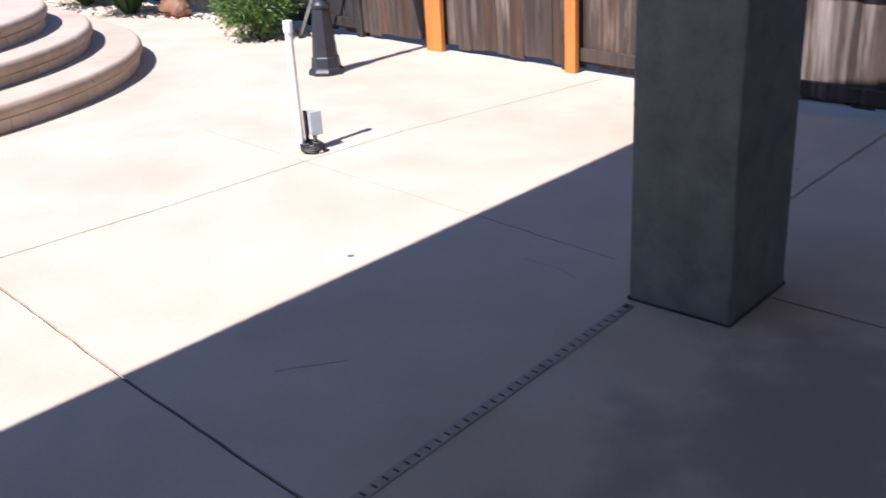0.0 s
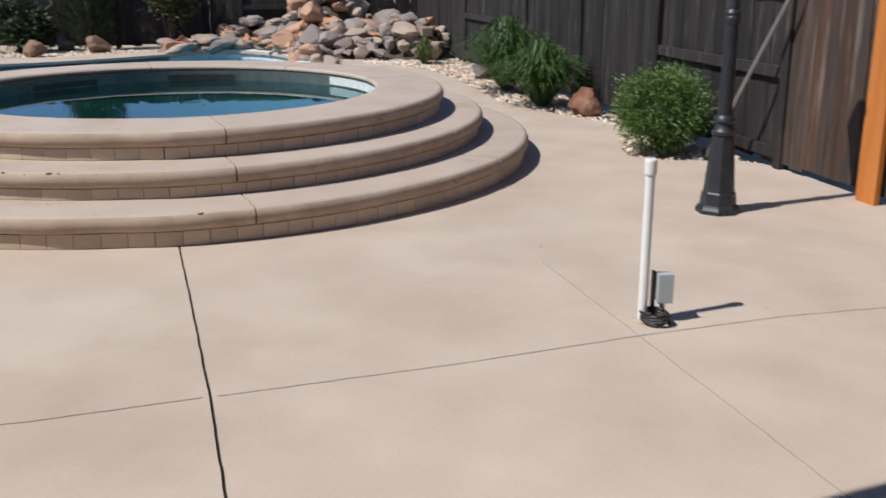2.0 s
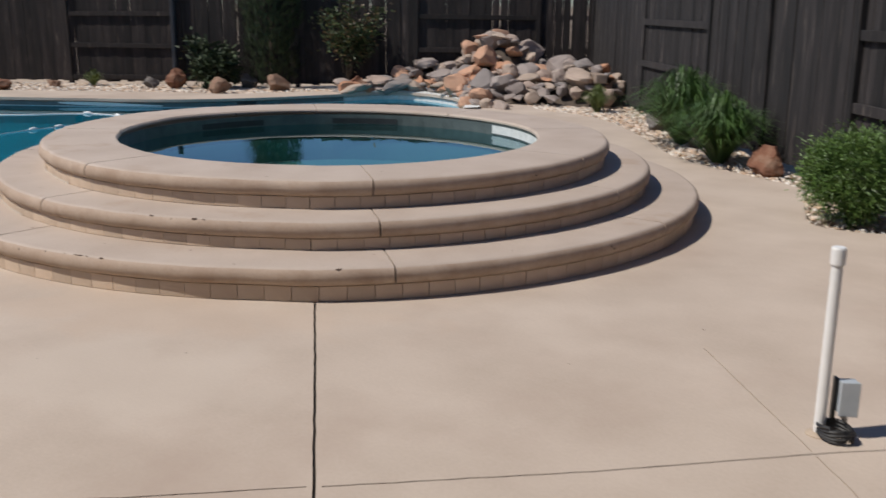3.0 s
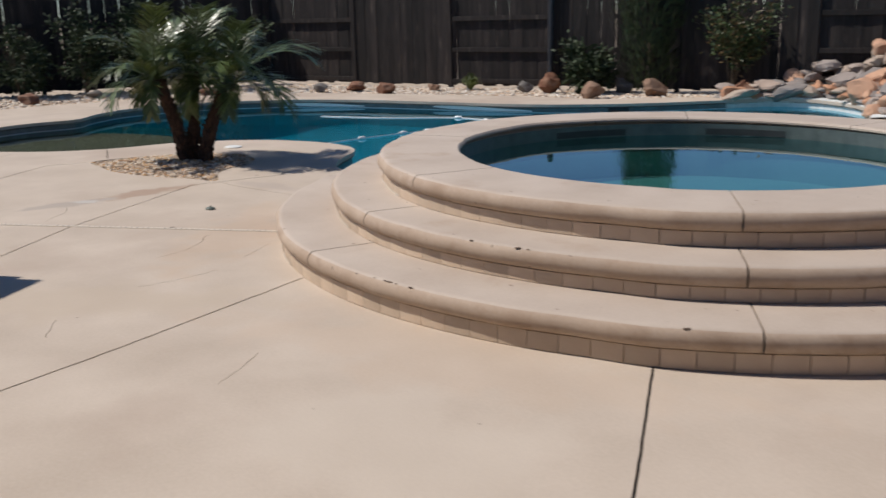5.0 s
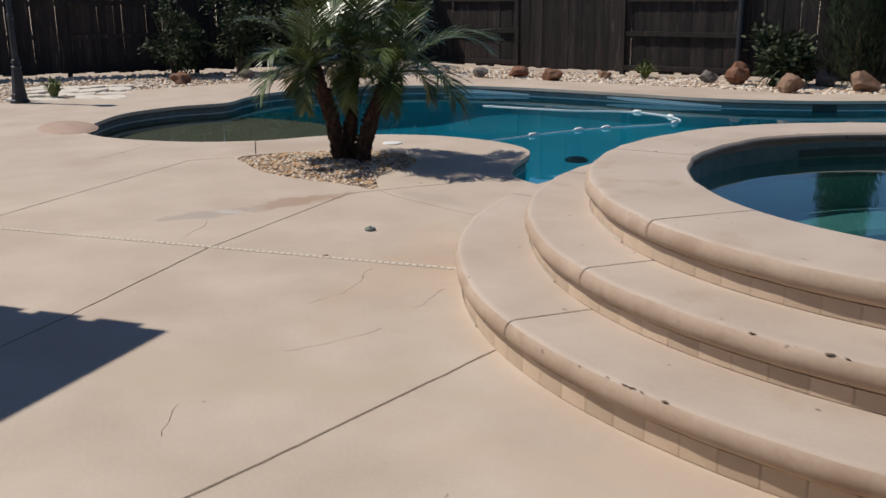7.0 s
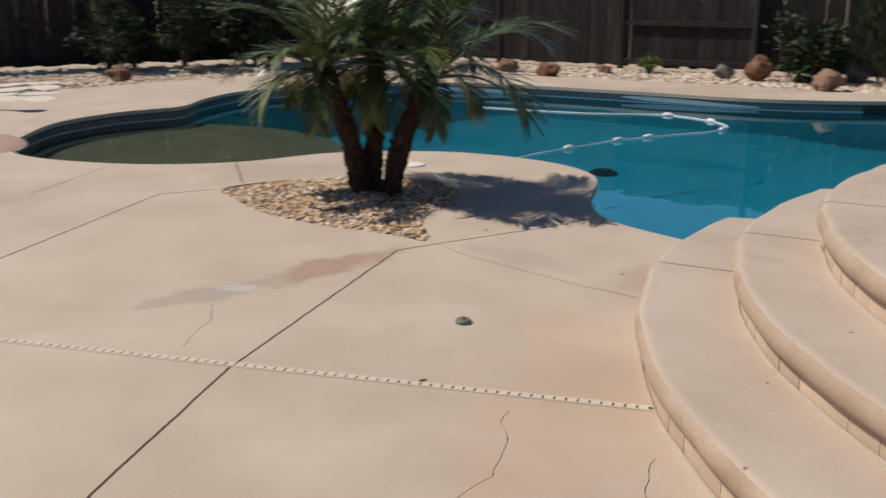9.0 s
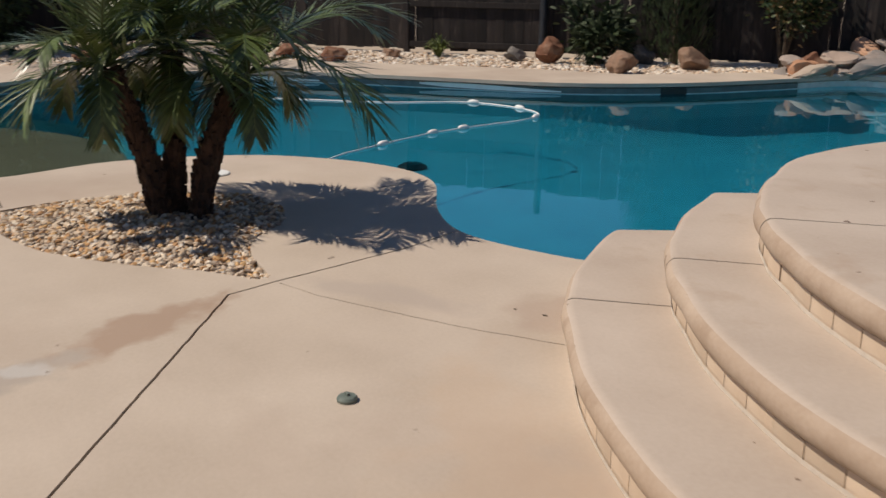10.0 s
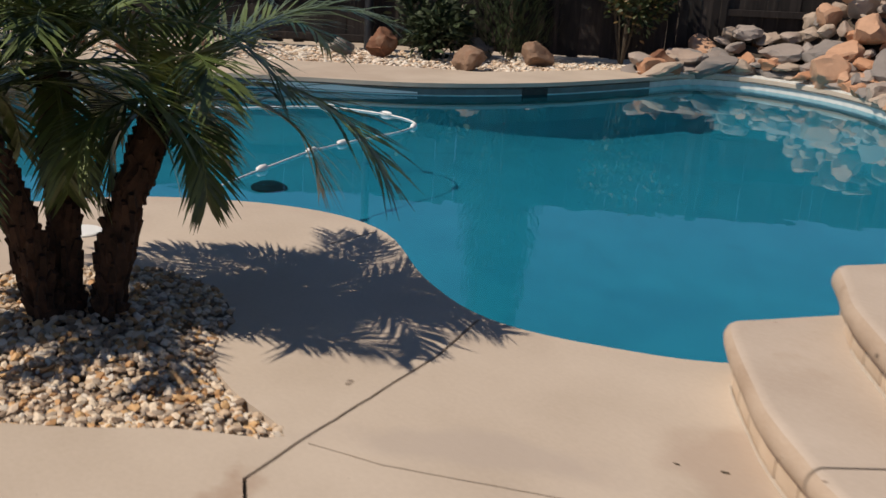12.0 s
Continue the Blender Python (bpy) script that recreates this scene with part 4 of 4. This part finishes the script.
            bmesh.ops.create_cone(bm, cap_ends=True, segments=5, radius1=0.02 * sz, radius2=0.011 * sz, depth=0.06 * sz, matrix=m)
        part("trunk", bm, TRUNK, thing, "rough brown palm trunk")
        crown = top + Vector((0, 0, 0.02))
        lean = Vector(((top - foot).x, (top - foot).y, 0))
        for k in range(16):
            yaw = k * 2.399 + r.uniform(-0.25, 0.25)
            ring_k = min(1.0, k / 11)
            lift = radians(80 - 66 * ring_k + r.uniform(-8, 8))
            ln = r.uniform(0.84, 1.06) * (1.0 if ring_k < 0.75 else 0.85)
            ln *= 0.74 if math.cos(yaw + 1.3) > 0.35 else 1.0  # shorter on the side towards the path
            if k > 11:  # a skirt of short old fronds
                lift, ln = radians(r.uniform(-22, 12)), r.uniform(0.4, 0.58)
            vs, fs, stalk = palm_frond(crown + Vector((math.cos(yaw), math.sin(yaw), 0)) * 0.03 + lean * 0.1, yaw, lift, ln, r, 0.9 + 0.25 * ring_k, 36)
            part("stalk", stalk, LEAF_PALM, leaf_part("frond", vs, fs, LEAF_PALM, thing))
    return thing


pygmy_palm([((-6.14, 6.02, -0.03), (-6.24, 5.81, 0.86), 0.062), ((-6.15, 6.11, -0.03), (-6.3, 6.2, 0.93), 0.056), ((-6.02, 6.19, -0.03), (-6.03, 6.50, 0.80), 0.064)], 8)


def leafy_shrub(name, x, y, height, width, count, mat, label, seed, leaf=(0.07, 0.03), round_top=True, stems=9, category="shrub", tight=1.0):
    """Stems with many small leaves in clumps, uneven in outline."""
    r = random.Random(seed)
    thing = tagged(empty(name, x, y, -0.04), label, category)
    bm = bmesh.new()
    tips = []
    for k in range(stems):
        a = r.uniform(0, 6.28)
        reach = r.uniform(0.1, 0.42) * width
        top = Vector((math.cos(a) * reach, math.sin(a) * reach, height * r.uniform(0.55, 0.98)))
        mid = top * 0.5 + Vector((0, 0, 0.08 * height))
        tube(bm, [(0.02 * math.cos(a), 0.02 * math.sin(a), 0), mid, top], [0.012, 0.008, 0.003], 5)
        tips += [mid, top, top.lerp(mid, 0.5)]
    part("stem", bm, BARK, thing)
    vs, fs = [], []
    clumps = []
    for k in range(max(14, count // 90)):
        if round_top:
            d = Vector((r.gauss(0, 1), r.gauss(0, 1), r.gauss(0, 1))).normalized() * r.uniform(0.55, 1.0)
            clumps.append(Vector((d.x * width * 0.42, d.y * width * 0.42, height * (0.52 + 0.40 * d.z))))
        else:
            clumps.append(r.choice(tips) + Vector((r.gauss(0, 0.12) * width, r.gauss(0, 0.12) * width, r.gauss(0, 0.08) * height)))
    for _ in range(count):
        c = r.choice(clumps)
        p = c + Vector((r.gauss(0, 1), r.gauss(0, 1), r.gauss(0, 1))) * 0.095 * tight * max(width, 0.5)
        if p.z < 0.03:
            continue
        d = (p - Vector((0, 0, height * 0.35))).normalized() + Vector((r.gauss(0, 0.6), r.gauss(0, 0.6), r.gauss(0, 0.5)))
        blade(vs, fs, p, d.normalized(), Vector((r.gauss(0, 1), r.gauss(0, 1), 1)).normalized(), leaf[0] * r.uniform(0.6, 1.3), leaf[1] * r.uniform(0.7, 1.2), 0.3)
    leaf_part("leaves", vs, fs, mat, thing)
    return thing


def arching_clump(name, x, y, height, width, count, mat, label, seed, blade_w=0.014, category="ornamental grass"):
    """A fountain of long arching blades."""
    r = random.Random(seed)
    thing = tagged(empty(name, x, y, -0.04), label, category)
    vs, fs = [], []
    for _ in range(count):
        a, out = r.uniform(0, 6.28), r.uniform(0.1, 1.0)
        h = height * r.uniform(0.55, 1.05) * (1 - 0.35 * out)
        rr = width * 0.5 * out
        side = Vector((-math.sin(a), math.cos(a), 0)) * blade_w / 2
        d = Vector((math.cos(a), math.sin(a), 0))
        b = len(vs)
        pts = [d * 0.04 * r.random(), d * rr * 0.35 + Vector((0, 0, h * 0.62)), d * rr * 0.7 + Vector((0, 0, h * 0.95)), d * rr * 1.02 + Vector((0, 0, h * r.uniform(0.7, 0.98)))]
        for i, p in enumerate(pts[:-1]):
            w = (0.7, 1.0, 0.8)[i]
            vs += [p - side * w, p + side * w]
        vs.append(pts[-1])
        fs += [(b, b + 1, b + 3, b + 2), (b + 2, b + 3, b + 5, b + 4), (b + 4, b + 5, b + 6)]
    leaf_part("leaves", vs, fs, mat, thing)
    return thing


leafy_shrub("round_shrub", 2.2, 11.1, 0.78, 0.9, 26000, LEAF_BRIGHT, "dense rounded feathery green shrub by the fence", 31, (0.04, 0.009), tight=0.6)
arching_clump("grass_clump", 0.05, 13.0, 0.85, 1.5, 1300, LEAF_GREEN, "arching green strappy plant in the gravel strip", 32)
arching_clump("grass_clump", -0.95, 13.95, 1.05, 1.75, 1400, LEAF_GREEN, "tall arching green strappy plant by the fence", 33)
arching_clump("grass_clump", -3.75, 16.2, 0.5, 0.7, 350, LEAF_GRASS, "yellowish grass tuft beside the rock heap", 34)
leafy_shrub("shrub", -11.2, 14.12, 0.72, 1.05, 1500, LEAF_DARK, "glossy dark green shrub among boulders", 35, (0.15, 0.06), False, 14)
leafy_shrub("shrub", -9.55, 16.05, 1.75, 1.15, 2600, LEAF_RED, "tall sparse shrub with reddish leaf tips", 36, (0.08, 0.045), False, 16)
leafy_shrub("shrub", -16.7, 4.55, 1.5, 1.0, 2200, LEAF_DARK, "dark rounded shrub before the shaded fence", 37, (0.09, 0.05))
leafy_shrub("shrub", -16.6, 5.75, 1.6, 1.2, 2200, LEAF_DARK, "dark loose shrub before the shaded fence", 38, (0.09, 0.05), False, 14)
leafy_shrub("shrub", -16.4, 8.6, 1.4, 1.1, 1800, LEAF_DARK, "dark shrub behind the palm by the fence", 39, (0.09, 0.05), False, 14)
arching_clump("small_plant", -13.3, 2.75, 0.42, 0.5, 60, LEAF_GRASS, "small yellow-green plant behind the far lamp post", 41, 0.035, "plant")
arching_clump("small_plant", -13.35, 12.75, 0.4, 0.6, 120, LEAF_GRASS, "small green plant in the gravel", 40, 0.03, "plant")


# Added shrub: its dark leaves stand in for deep shade along the fence.
leafy_shrub("shade_shrub", -17.0, 7.0, 1.9, 1.3, 5200, LEAF_DARK, "unseen tall dark dense shrub added for the deep shade", 64, (0.1, 0.055))


def cypress(x, y, height, width, seed):
    r = random.Random(seed)
    thing = tagged(empty("cypress", x, y, -0.05), "narrow dark green column cypress against the fence", "tree")
    part("trunk", tube(bmesh.new(), [(0, 0, 0), (0.02, 0, height * 0.5), (0, 0, height * 0.95)], [0.06, 0.04, 0.008], 8), BARK, thing)
    vs, fs = [], []
    for _ in range(15000):
        t = r.random() ** 0.8
        rad = width * 0.5 * (0.35 + 0.65 * math.sin(math.pi * min(1, 0.18 + 0.8 * t))) * (1 - 0.25 * t)
        a = r.uniform(0, 6.28)
        q = rad * (0.55 + 0.45 * r.random()) * (0.8 + 0.3 * noise.noise((math.cos(a) * 2, math.sin(a) * 2, t * 7)))
        p = Vector((q * math.cos(a), q * math.sin(a), 0.05 + t * (height - 0.1)))
        d = Vector((math.cos(a) * 0.5, math.sin(a) * 0.5, 1.0)) + Vector((r.gauss(0, 0.3), r.gauss(0, 0.3), 0))
        blade(vs, fs, p, d.normalized(), Vector((math.cos(a), math.sin(a), 0)), r.uniform(0.07, 0.14), 0.022, -0.1)
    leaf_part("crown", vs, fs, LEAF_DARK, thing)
    return thing


cypress(-10.8, 15.2, 4.2, 1.65, 51)

# ---- lamps, post and small fittings ----


def lamp_post(x, y, label):
    thing = tagged(empty("lamp_post", x, y, 0, 20), label, "lamp post", "garden lamp posts")
    base = lathe(bmesh.new(), [(0.14, 0.0), (0.14, 0.025), (0.128, 0.045), (0.115, 0.055), (0.108, 0.13), (0.098, 0.14), (0.072, 0.46), (0.066, 0.5)], 8)
    part("base", base, BLACK, thing)
    part("collar", lathe(bmesh.new(), [(0.05, 0.49), (0.072, 0.505), (0.076, 0.525), (0.06, 0.54), (0.056, 0.575), (0.068, 0.59), (0.066, 0.61), (0.046, 0.63)], 20), BLACK, thing, smooth=True)
    part("pole", lathe(bmesh.new(), [(0.044, 0.6), (0.041, 1.2), (0.036, 1.23), (0.034, 1.75)], 20), BLACK, thing, smooth=True)
    part("collar", lathe(bmesh.new(), [(0.042, 1.185), (0.05, 1.2), (0.05, 1.225), (0.044, 1.235), (0.049, 1.255), (0.038, 1.275)], 20), BLACK, thing, smooth=True)
    lantern = part("lantern", lathe(bmesh.new(), [(0.03, 1.74), (0.06, 1.77), (0.075, 1.79), (0.075, 1.8)], 6), BLACK, thing)
    part("roof", lathe(bmesh.new(), [(0.14, 2.04), (0.14, 2.055), (0.06, 2.13), (0.02, 2.15), (0.02, 2.19), (0.004, 2.21)], 6), BLACK, lantern)
    part("pane", lathe(bmesh.new(), [(0.072, 1.8), (0.118, 2.04)], 6), FROST, lantern, "frosted glass pane ring")
    return thing


FROST = material("frosted_glass", (0.6, 0.6, 0.56), (0.7, 0.7, 0.66), 8, 0.35, 0.05)
lamp_post(3.285, 9.29, "black cast-iron garden lamp post standing on the concrete deck")
lamp_post(-12.66, 2.35, "black lamp post at the edge of the gravel")

pvc = tagged(empty("pvc_pipe", 3.638, 7.157, 0), "white plastic standpipe rising from the deck", "pipe")
part("pipe", lathe(bmesh.new(), [(0.021, 0.0), (0.021, 0.70)], 20), PVC, pvc, smooth=True)
part("cap", lathe(bmesh.new(), [(0.026, 0.675), (0.027, 0.68), (0.027, 0.735), (0.024, 0.742)], 20), PVC, pvc)
part("foot", lathe(bmesh.new(), [(0.05, 0.0), (0.05, 0.004), (0.03, 0.012), (0.023, 0.012)], 16), SOIL, pvc, "crumbled mortar round the foot")
ebox = tagged(empty("outlet_box", 3.708, 7.212, 0, 38), "grey weatherproof outlet box on a short post", "outlet box")
part("box_body", box(bmesh.new(), 0.066, 0.05, 0.13, Matrix.Translation((0, 0.0, 0.16)), 0.007), GREYBOX, ebox)
part("cover", box(bmesh.new(), 0.072, 0.012, 0.138, Matrix.Translation((0, -0.033, 0.16)), 0.004), GREYBOX, ebox)
part("bracket", box(bmesh.new(), 0.014, 0.03, 0.225, Matrix.Translation((-0.042, 0.015, 0.1175)), 0.003), RUBBER, ebox, "black mounting strip")
part("conduit", lathe(bmesh.new(), [(0.012, 0.0), (0.012, 0.1)], 10), GALV, ebox)
coil = bmesh.new()
tube(coil, [(0.062 * math.cos(a * 0.42) * (1 + 0.12 * math.sin(a * 0.3)), 0.052 * math.sin(a * 0.42), 0.009 + 0.0055 * a / 8 + 0.006 * math.sin(a * 0.9)) for a in range(72)], 0.007, 6)
hose = tagged(part("cable_coil", coil, RUBBER), "black rubber cable coiled at the foot of the box", "cable")
hose.matrix_basis = pose(3.705, 7.15, 0.0)

cap = tagged(empty("drain_cap", -3.48, 5.78, 0), "green-grey plastic cleanout cap on the deck", "drain cap")
part("disc", lathe(bmesh.new(), [(0.036, 0.0), (0.037, 0.01), (0.031, 0.018), (0.015, 0.021)], 28), CAPMAT, cap)
part("knob", box(bmesh.new(), 0.022, 0.011, 0.012, Matrix.Translation((0, 0, 0.025)), 0.003), CAPMAT, cap)
lid = tagged(part("access_cover", lathe(bmesh.new(), [(0.1, 0.0), (0.1, 0.008), (0.092, 0.013), (0.02, 0.015)], 32), PVC), "white round plastic access cover lying on the deck", "access cover")
lid.matrix_basis = pose(-7.12, 6.72, 0.0)


DIRTY = material("dirty_drain_plastic", (0.26, 0.23, 0.205), (0.42, 0.37, 0.32), 14, 0.8, 0.3)


def channel_drain(name, a, b, label, mat):
    """A slotted strip drain set into the deck."""
    a, b = Vector(a), Vector(b)
    n = (b - a).length
    thing = tagged(empty(name, a.x, a.y, 0, math.degrees(math.atan2(b.y - a.y, b.x - a.x))), label, "drain", kind="structure")
    bm = bmesh.new()
    for y in (-0.016, 0.016):
        box(bm, n, 0.009, 0.008, Matrix.Translation((n / 2, y, 0.0)), 0.002)
    part("rim", bm, mat, thing)
    bm = bmesh.new()
    x = 0.02
    while x < n - 0.02:
        box(bm, 0.034, 0.024, 0.004, Matrix.Translation((x, 0, 0.002)))
        x += 0.043
    part("grate", bm, mat, thing, "pale slotted grate")
    part("channel", box(bmesh.new(), n, 0.024, 0.003, Matrix.Translation((n / 2, 0, 0.0015 + 0.0005))), JOINT, thing, "dark channel under the slots")
    return thing


channel_drain("strip_drain", (-4.75, 2.69), (-2.395, 6.12), "pale slotted strip drain across the deck", DRAIN)
channel_drain("strip_drain", (3.9, 2.95), (5.36, 5.16), "dirty slotted strip drain under the patio edge", DIRTY)

# ---- in the pool ----
ROPE_MAT = material("white_rope", (0.7, 0.7, 0.68), (0.8, 0.8, 0.78), 12, 0.5, 0.1)
rope = tagged(empty("pool_rope"), "white safety rope with floats drifting on the water", "rope")
line = smooth_loop([(-7.6, 7.75), (-7.85, 8.1), (-8.03, 8.53), (-8.29, 9.24), (-8.37, 9.65), (-8.42, 10.1), (-8.45, 10.5), (-8.6, 10.85), (-8.95, 11.0), (-9.46, 10.93), (-9.85, 10.68), (-10.3, 9.9), (-11.2, 9.0)], 6, False)
part("cord", tube(bmesh.new(), [(p.x, p.y, WATER_Z + 0.006) for p in line], 0.008, 6), ROPE_MAT, rope)
for k in (13, 19, 25, 40, 50, 58):
    p, q = line[k], line[k + 1]
    ob = part("float", lathe(bmesh.new(), [(0.009, -0.065), (0.024, -0.045), (0.029, 0.0), (0.024, 0.045), (0.009, 0.065)], 12), ROPE_MAT, rope, "white oval float", True)
    ob.matrix_basis = Matrix.Translation((p.x, p.y, WATER_Z + 0.012)) @ Vector((q.x - p.x, q.y - p.y, 0)).to_track_quat("Z", "Y").to_matrix().to_4x4()
for x, y in ((-9.35, 9.75), (-10.7, 8.0)):
    d = tagged(part("pool_drain", lathe(bmesh.new(), [(0.16, 0), (0.16, 0.02), (0.1, 0.05), (0.01, 0.055)], 24), RUBBER), "dark round main drain on the pool floor", "drain")
    d.matrix_basis = pose(x, y, -0.71)
skim = tagged(part("skimmer_mouth", box(bmesh.new(), 0.34, 0.03, 0.12, Matrix(), 0.006), RUBBER), "dark skimmer opening in the tile band", "skimmer")
skim.matrix_basis = pose(-9.06, 13.37, -0.115, 0, 0, 68)
for first, last in ((118, 140), (162, 185)):
    arc = [Vector((SPA.x + (R_IN + 0.03) * math.cos(radians(a)), SPA.y + (R_IN + 0.03) * math.sin(radians(a)))) for a in range(last, first - 1, -2)]
    part("spa_slot", wall_band(arc, 0.472, 0.42, False), RUBBER, spa, "dark slot in the tile band")
slim = tagged(empty("garden_pole", -12.35, 14.0, -0.05), "slim dark pole standing in the gravel before the fence", "pole")
part("shaft", lathe(bmesh.new(), [(0.07, 0.0), (0.065, 0.3), (0.058, 1.2), (0.055, 2.3)], 14), BLACK, slim, smooth=True)

# ---- flagstones, brace, new posts ----
for k in range(16):
    x, y = -13.1 - 0.62 * (k % 4) + rnd.uniform(-0.1, 0.1), 2.35 + 0.42 * (k // 4) + rnd.uniform(-0.08, 0.08)
    bm = bmesh.new()
    n = rnd.randint(5, 7)
    lathe(bm, [(0.27, 0), (0.265, 0.045), (0.245, 0.055)], n)
    for v in bm.verts:
        v.co.x *= 1.15 + 0.25 * noise.noise((v.co.x * 4 + k * 5, v.co.y * 4, 0))
        v.co.y *= 0.8 + 0.25 * noise.noise((v.co.x * 4, v.co.y * 4 + k * 5, 3))
    ob = tagged(part("flagstone", bm, PALE_STONE), "pale irregular flagstone lying on gravel", "flagstone", "flagstones on the gravel")
    ob.matrix_basis = pose(x, y, -0.045, rnd.uniform(-3, 3), rnd.uniform(-3, 3), rnd.uniform(0, 360))

brace = tagged(part("steel_brace", tube(bmesh.new(), [(2.62, 11.02, 0.0), (3.42, 10.62, 1.62)], 0.017, 8), GALV), "galvanised steel pipe leaning against the fence", "pipe")


def fence_spot(p, proud):
    """A point beside the side fence, so far in front of it."""
    s = (Vector(p) - FENCE_B).dot(RF)
    q = FENCE_B + RF * s + Vector((RF.y, -RF.x)) * proud
    return q


for p, w in (((4.10, 10.12), 0.19), ((5.214, 9.095), 0.10)):
    q = fence_spot(p, 0.085)
    ob = tagged(part("new_post", box(bmesh.new(), w, 0.045, FENCE_H + 0.02, Matrix.Translation((0, 0, FENCE_H / 2)), 0.005), NEWWOOD), "new orange-stained fence post beside weathered boards", "fence post", "new fence posts")
    ob.matrix_basis = pose(q.x, q.y, 0, 0, 0, RF_TURN)

RAMP = material("pinkish_concrete", (0.34, 0.235, 0.175), (0.42, 0.30, 0.23), 3, 0.75, 0.2, 60)
ramp_bm = bmesh.new()
lathe(ramp_bm, [(0.05, 0.05), (0.25, 0.046), (0.45, 0.028), (0.56, 0.012), (0.62, -0.004)], 32)
ramp = part("beach_lip", ramp_bm, RAMP, pool, "pinkish concrete lip where the deck dips into the shallows", True)
ramp.matrix_basis = pose(-9.55, 3.3, 0, 0, 0, 12) @ Matrix.Diagonal((1.05, 0.55, 1, 1))

for x, y, s in ((4.243, 5.625, 0.022), (-3.74, 6.88, 0.018), (-3.87, 6.82, 0.014), (-2.93, 5.4, 0.026)):
    ob = tagged(part("dry_leaf", stone_bm(int(s * 1000), 1, 1.4, 0.7, 0.25), BARK), "small dry brown leaf lying on the concrete", "leaf")
    ob.matrix_basis = pose(x, y, s * 0.12, 0, 0, x * 90) @ Matrix.Scale(s * 1.3, 4)
for k, (a, r, z) in enumerate(((288.9, R_LOW, Z_LOW), (290.6, R_LOW, Z_LOW), (291.2, R_LOW, Z_LOW), (292.1, R_LOW, Z_LOW), (294.1, R_LOW, Z_LOW), (302.2, R_MID, Z_MID), (303.4, R_MID, Z_MID), (295.7, R_MID, Z_MID), (321.0, R_LOW, Z_LOW))):
    t, d = radians(a), r + bulge(a) - 0.022
    ob = part("chip", stone_bm(70 + k, 2, 1.5, 0.6, 0.3, 0.6), CHIPPED, spa, "dark chip broken out of the coping nose")
    ob.matrix_basis = pose(SPA.x + d * math.cos(t), SPA.y + d * math.sin(t), z - 0.0055, 0, 0, a + 90 + 12 * (k % 3 - 1)) @ Matrix.Scale(0.015 + 0.007 * (k % 3), 4)
slab_on_plan("pillar", 7.35, 7.785, -1.777, -1.387, 0.0, 2.58, STUCCO, "square grey-green stucco patio pillar", "pillar")
# Dark strip standing in for the shadow gap under the pillar.
slab_on_plan("pillar_gap_shade", 7.344, 7.791, -1.783, -1.381, 0.0, 0.006, JOINT, "dark strip painted as the shadow gap at the pillar foot", "joint")
riser_tiles(R_LOW - 0.042, 0.0, Z_LOW - NOSE, A0, A1, 0.152)
riser_tiles(R_MID - 0.042, Z_LOW, Z_MID - NOSE, A0, A1, 0.152)
riser_tiles(R_TOP - 0.042, Z_MID, Z_TOP - NOSE, A0, A1, 0.152)
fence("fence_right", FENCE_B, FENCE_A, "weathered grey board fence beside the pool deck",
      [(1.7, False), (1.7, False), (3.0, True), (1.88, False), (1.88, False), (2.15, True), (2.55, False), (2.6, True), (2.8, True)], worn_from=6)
fence("fence_back", FENCE_C, FENCE_B, "dark weathered board fence behind the pool", [(2.35, i in (0, 2, 5)) for i in range(6)] + [(1.08, False)], 1.84, wood=DARK_SHADED_WOOD, gappy=0.07)
fence("fence_left", FENCE_D, FENCE_C, "dark weathered board fence past the gravel", [(2.4, i % 2 == 0) for i in range(7)], 2.15, wood=DARK_SHADED_WOOD, gappy=0.0)
for k in range(14):
    slab_on_plan("roof_tile", -4.4 + k * 0.36, -4.22 + k * 0.36, 3.99, 4.05, 2.585, 2.72, ROOF, "clay roof tile end on the wing eave", "roof tile")
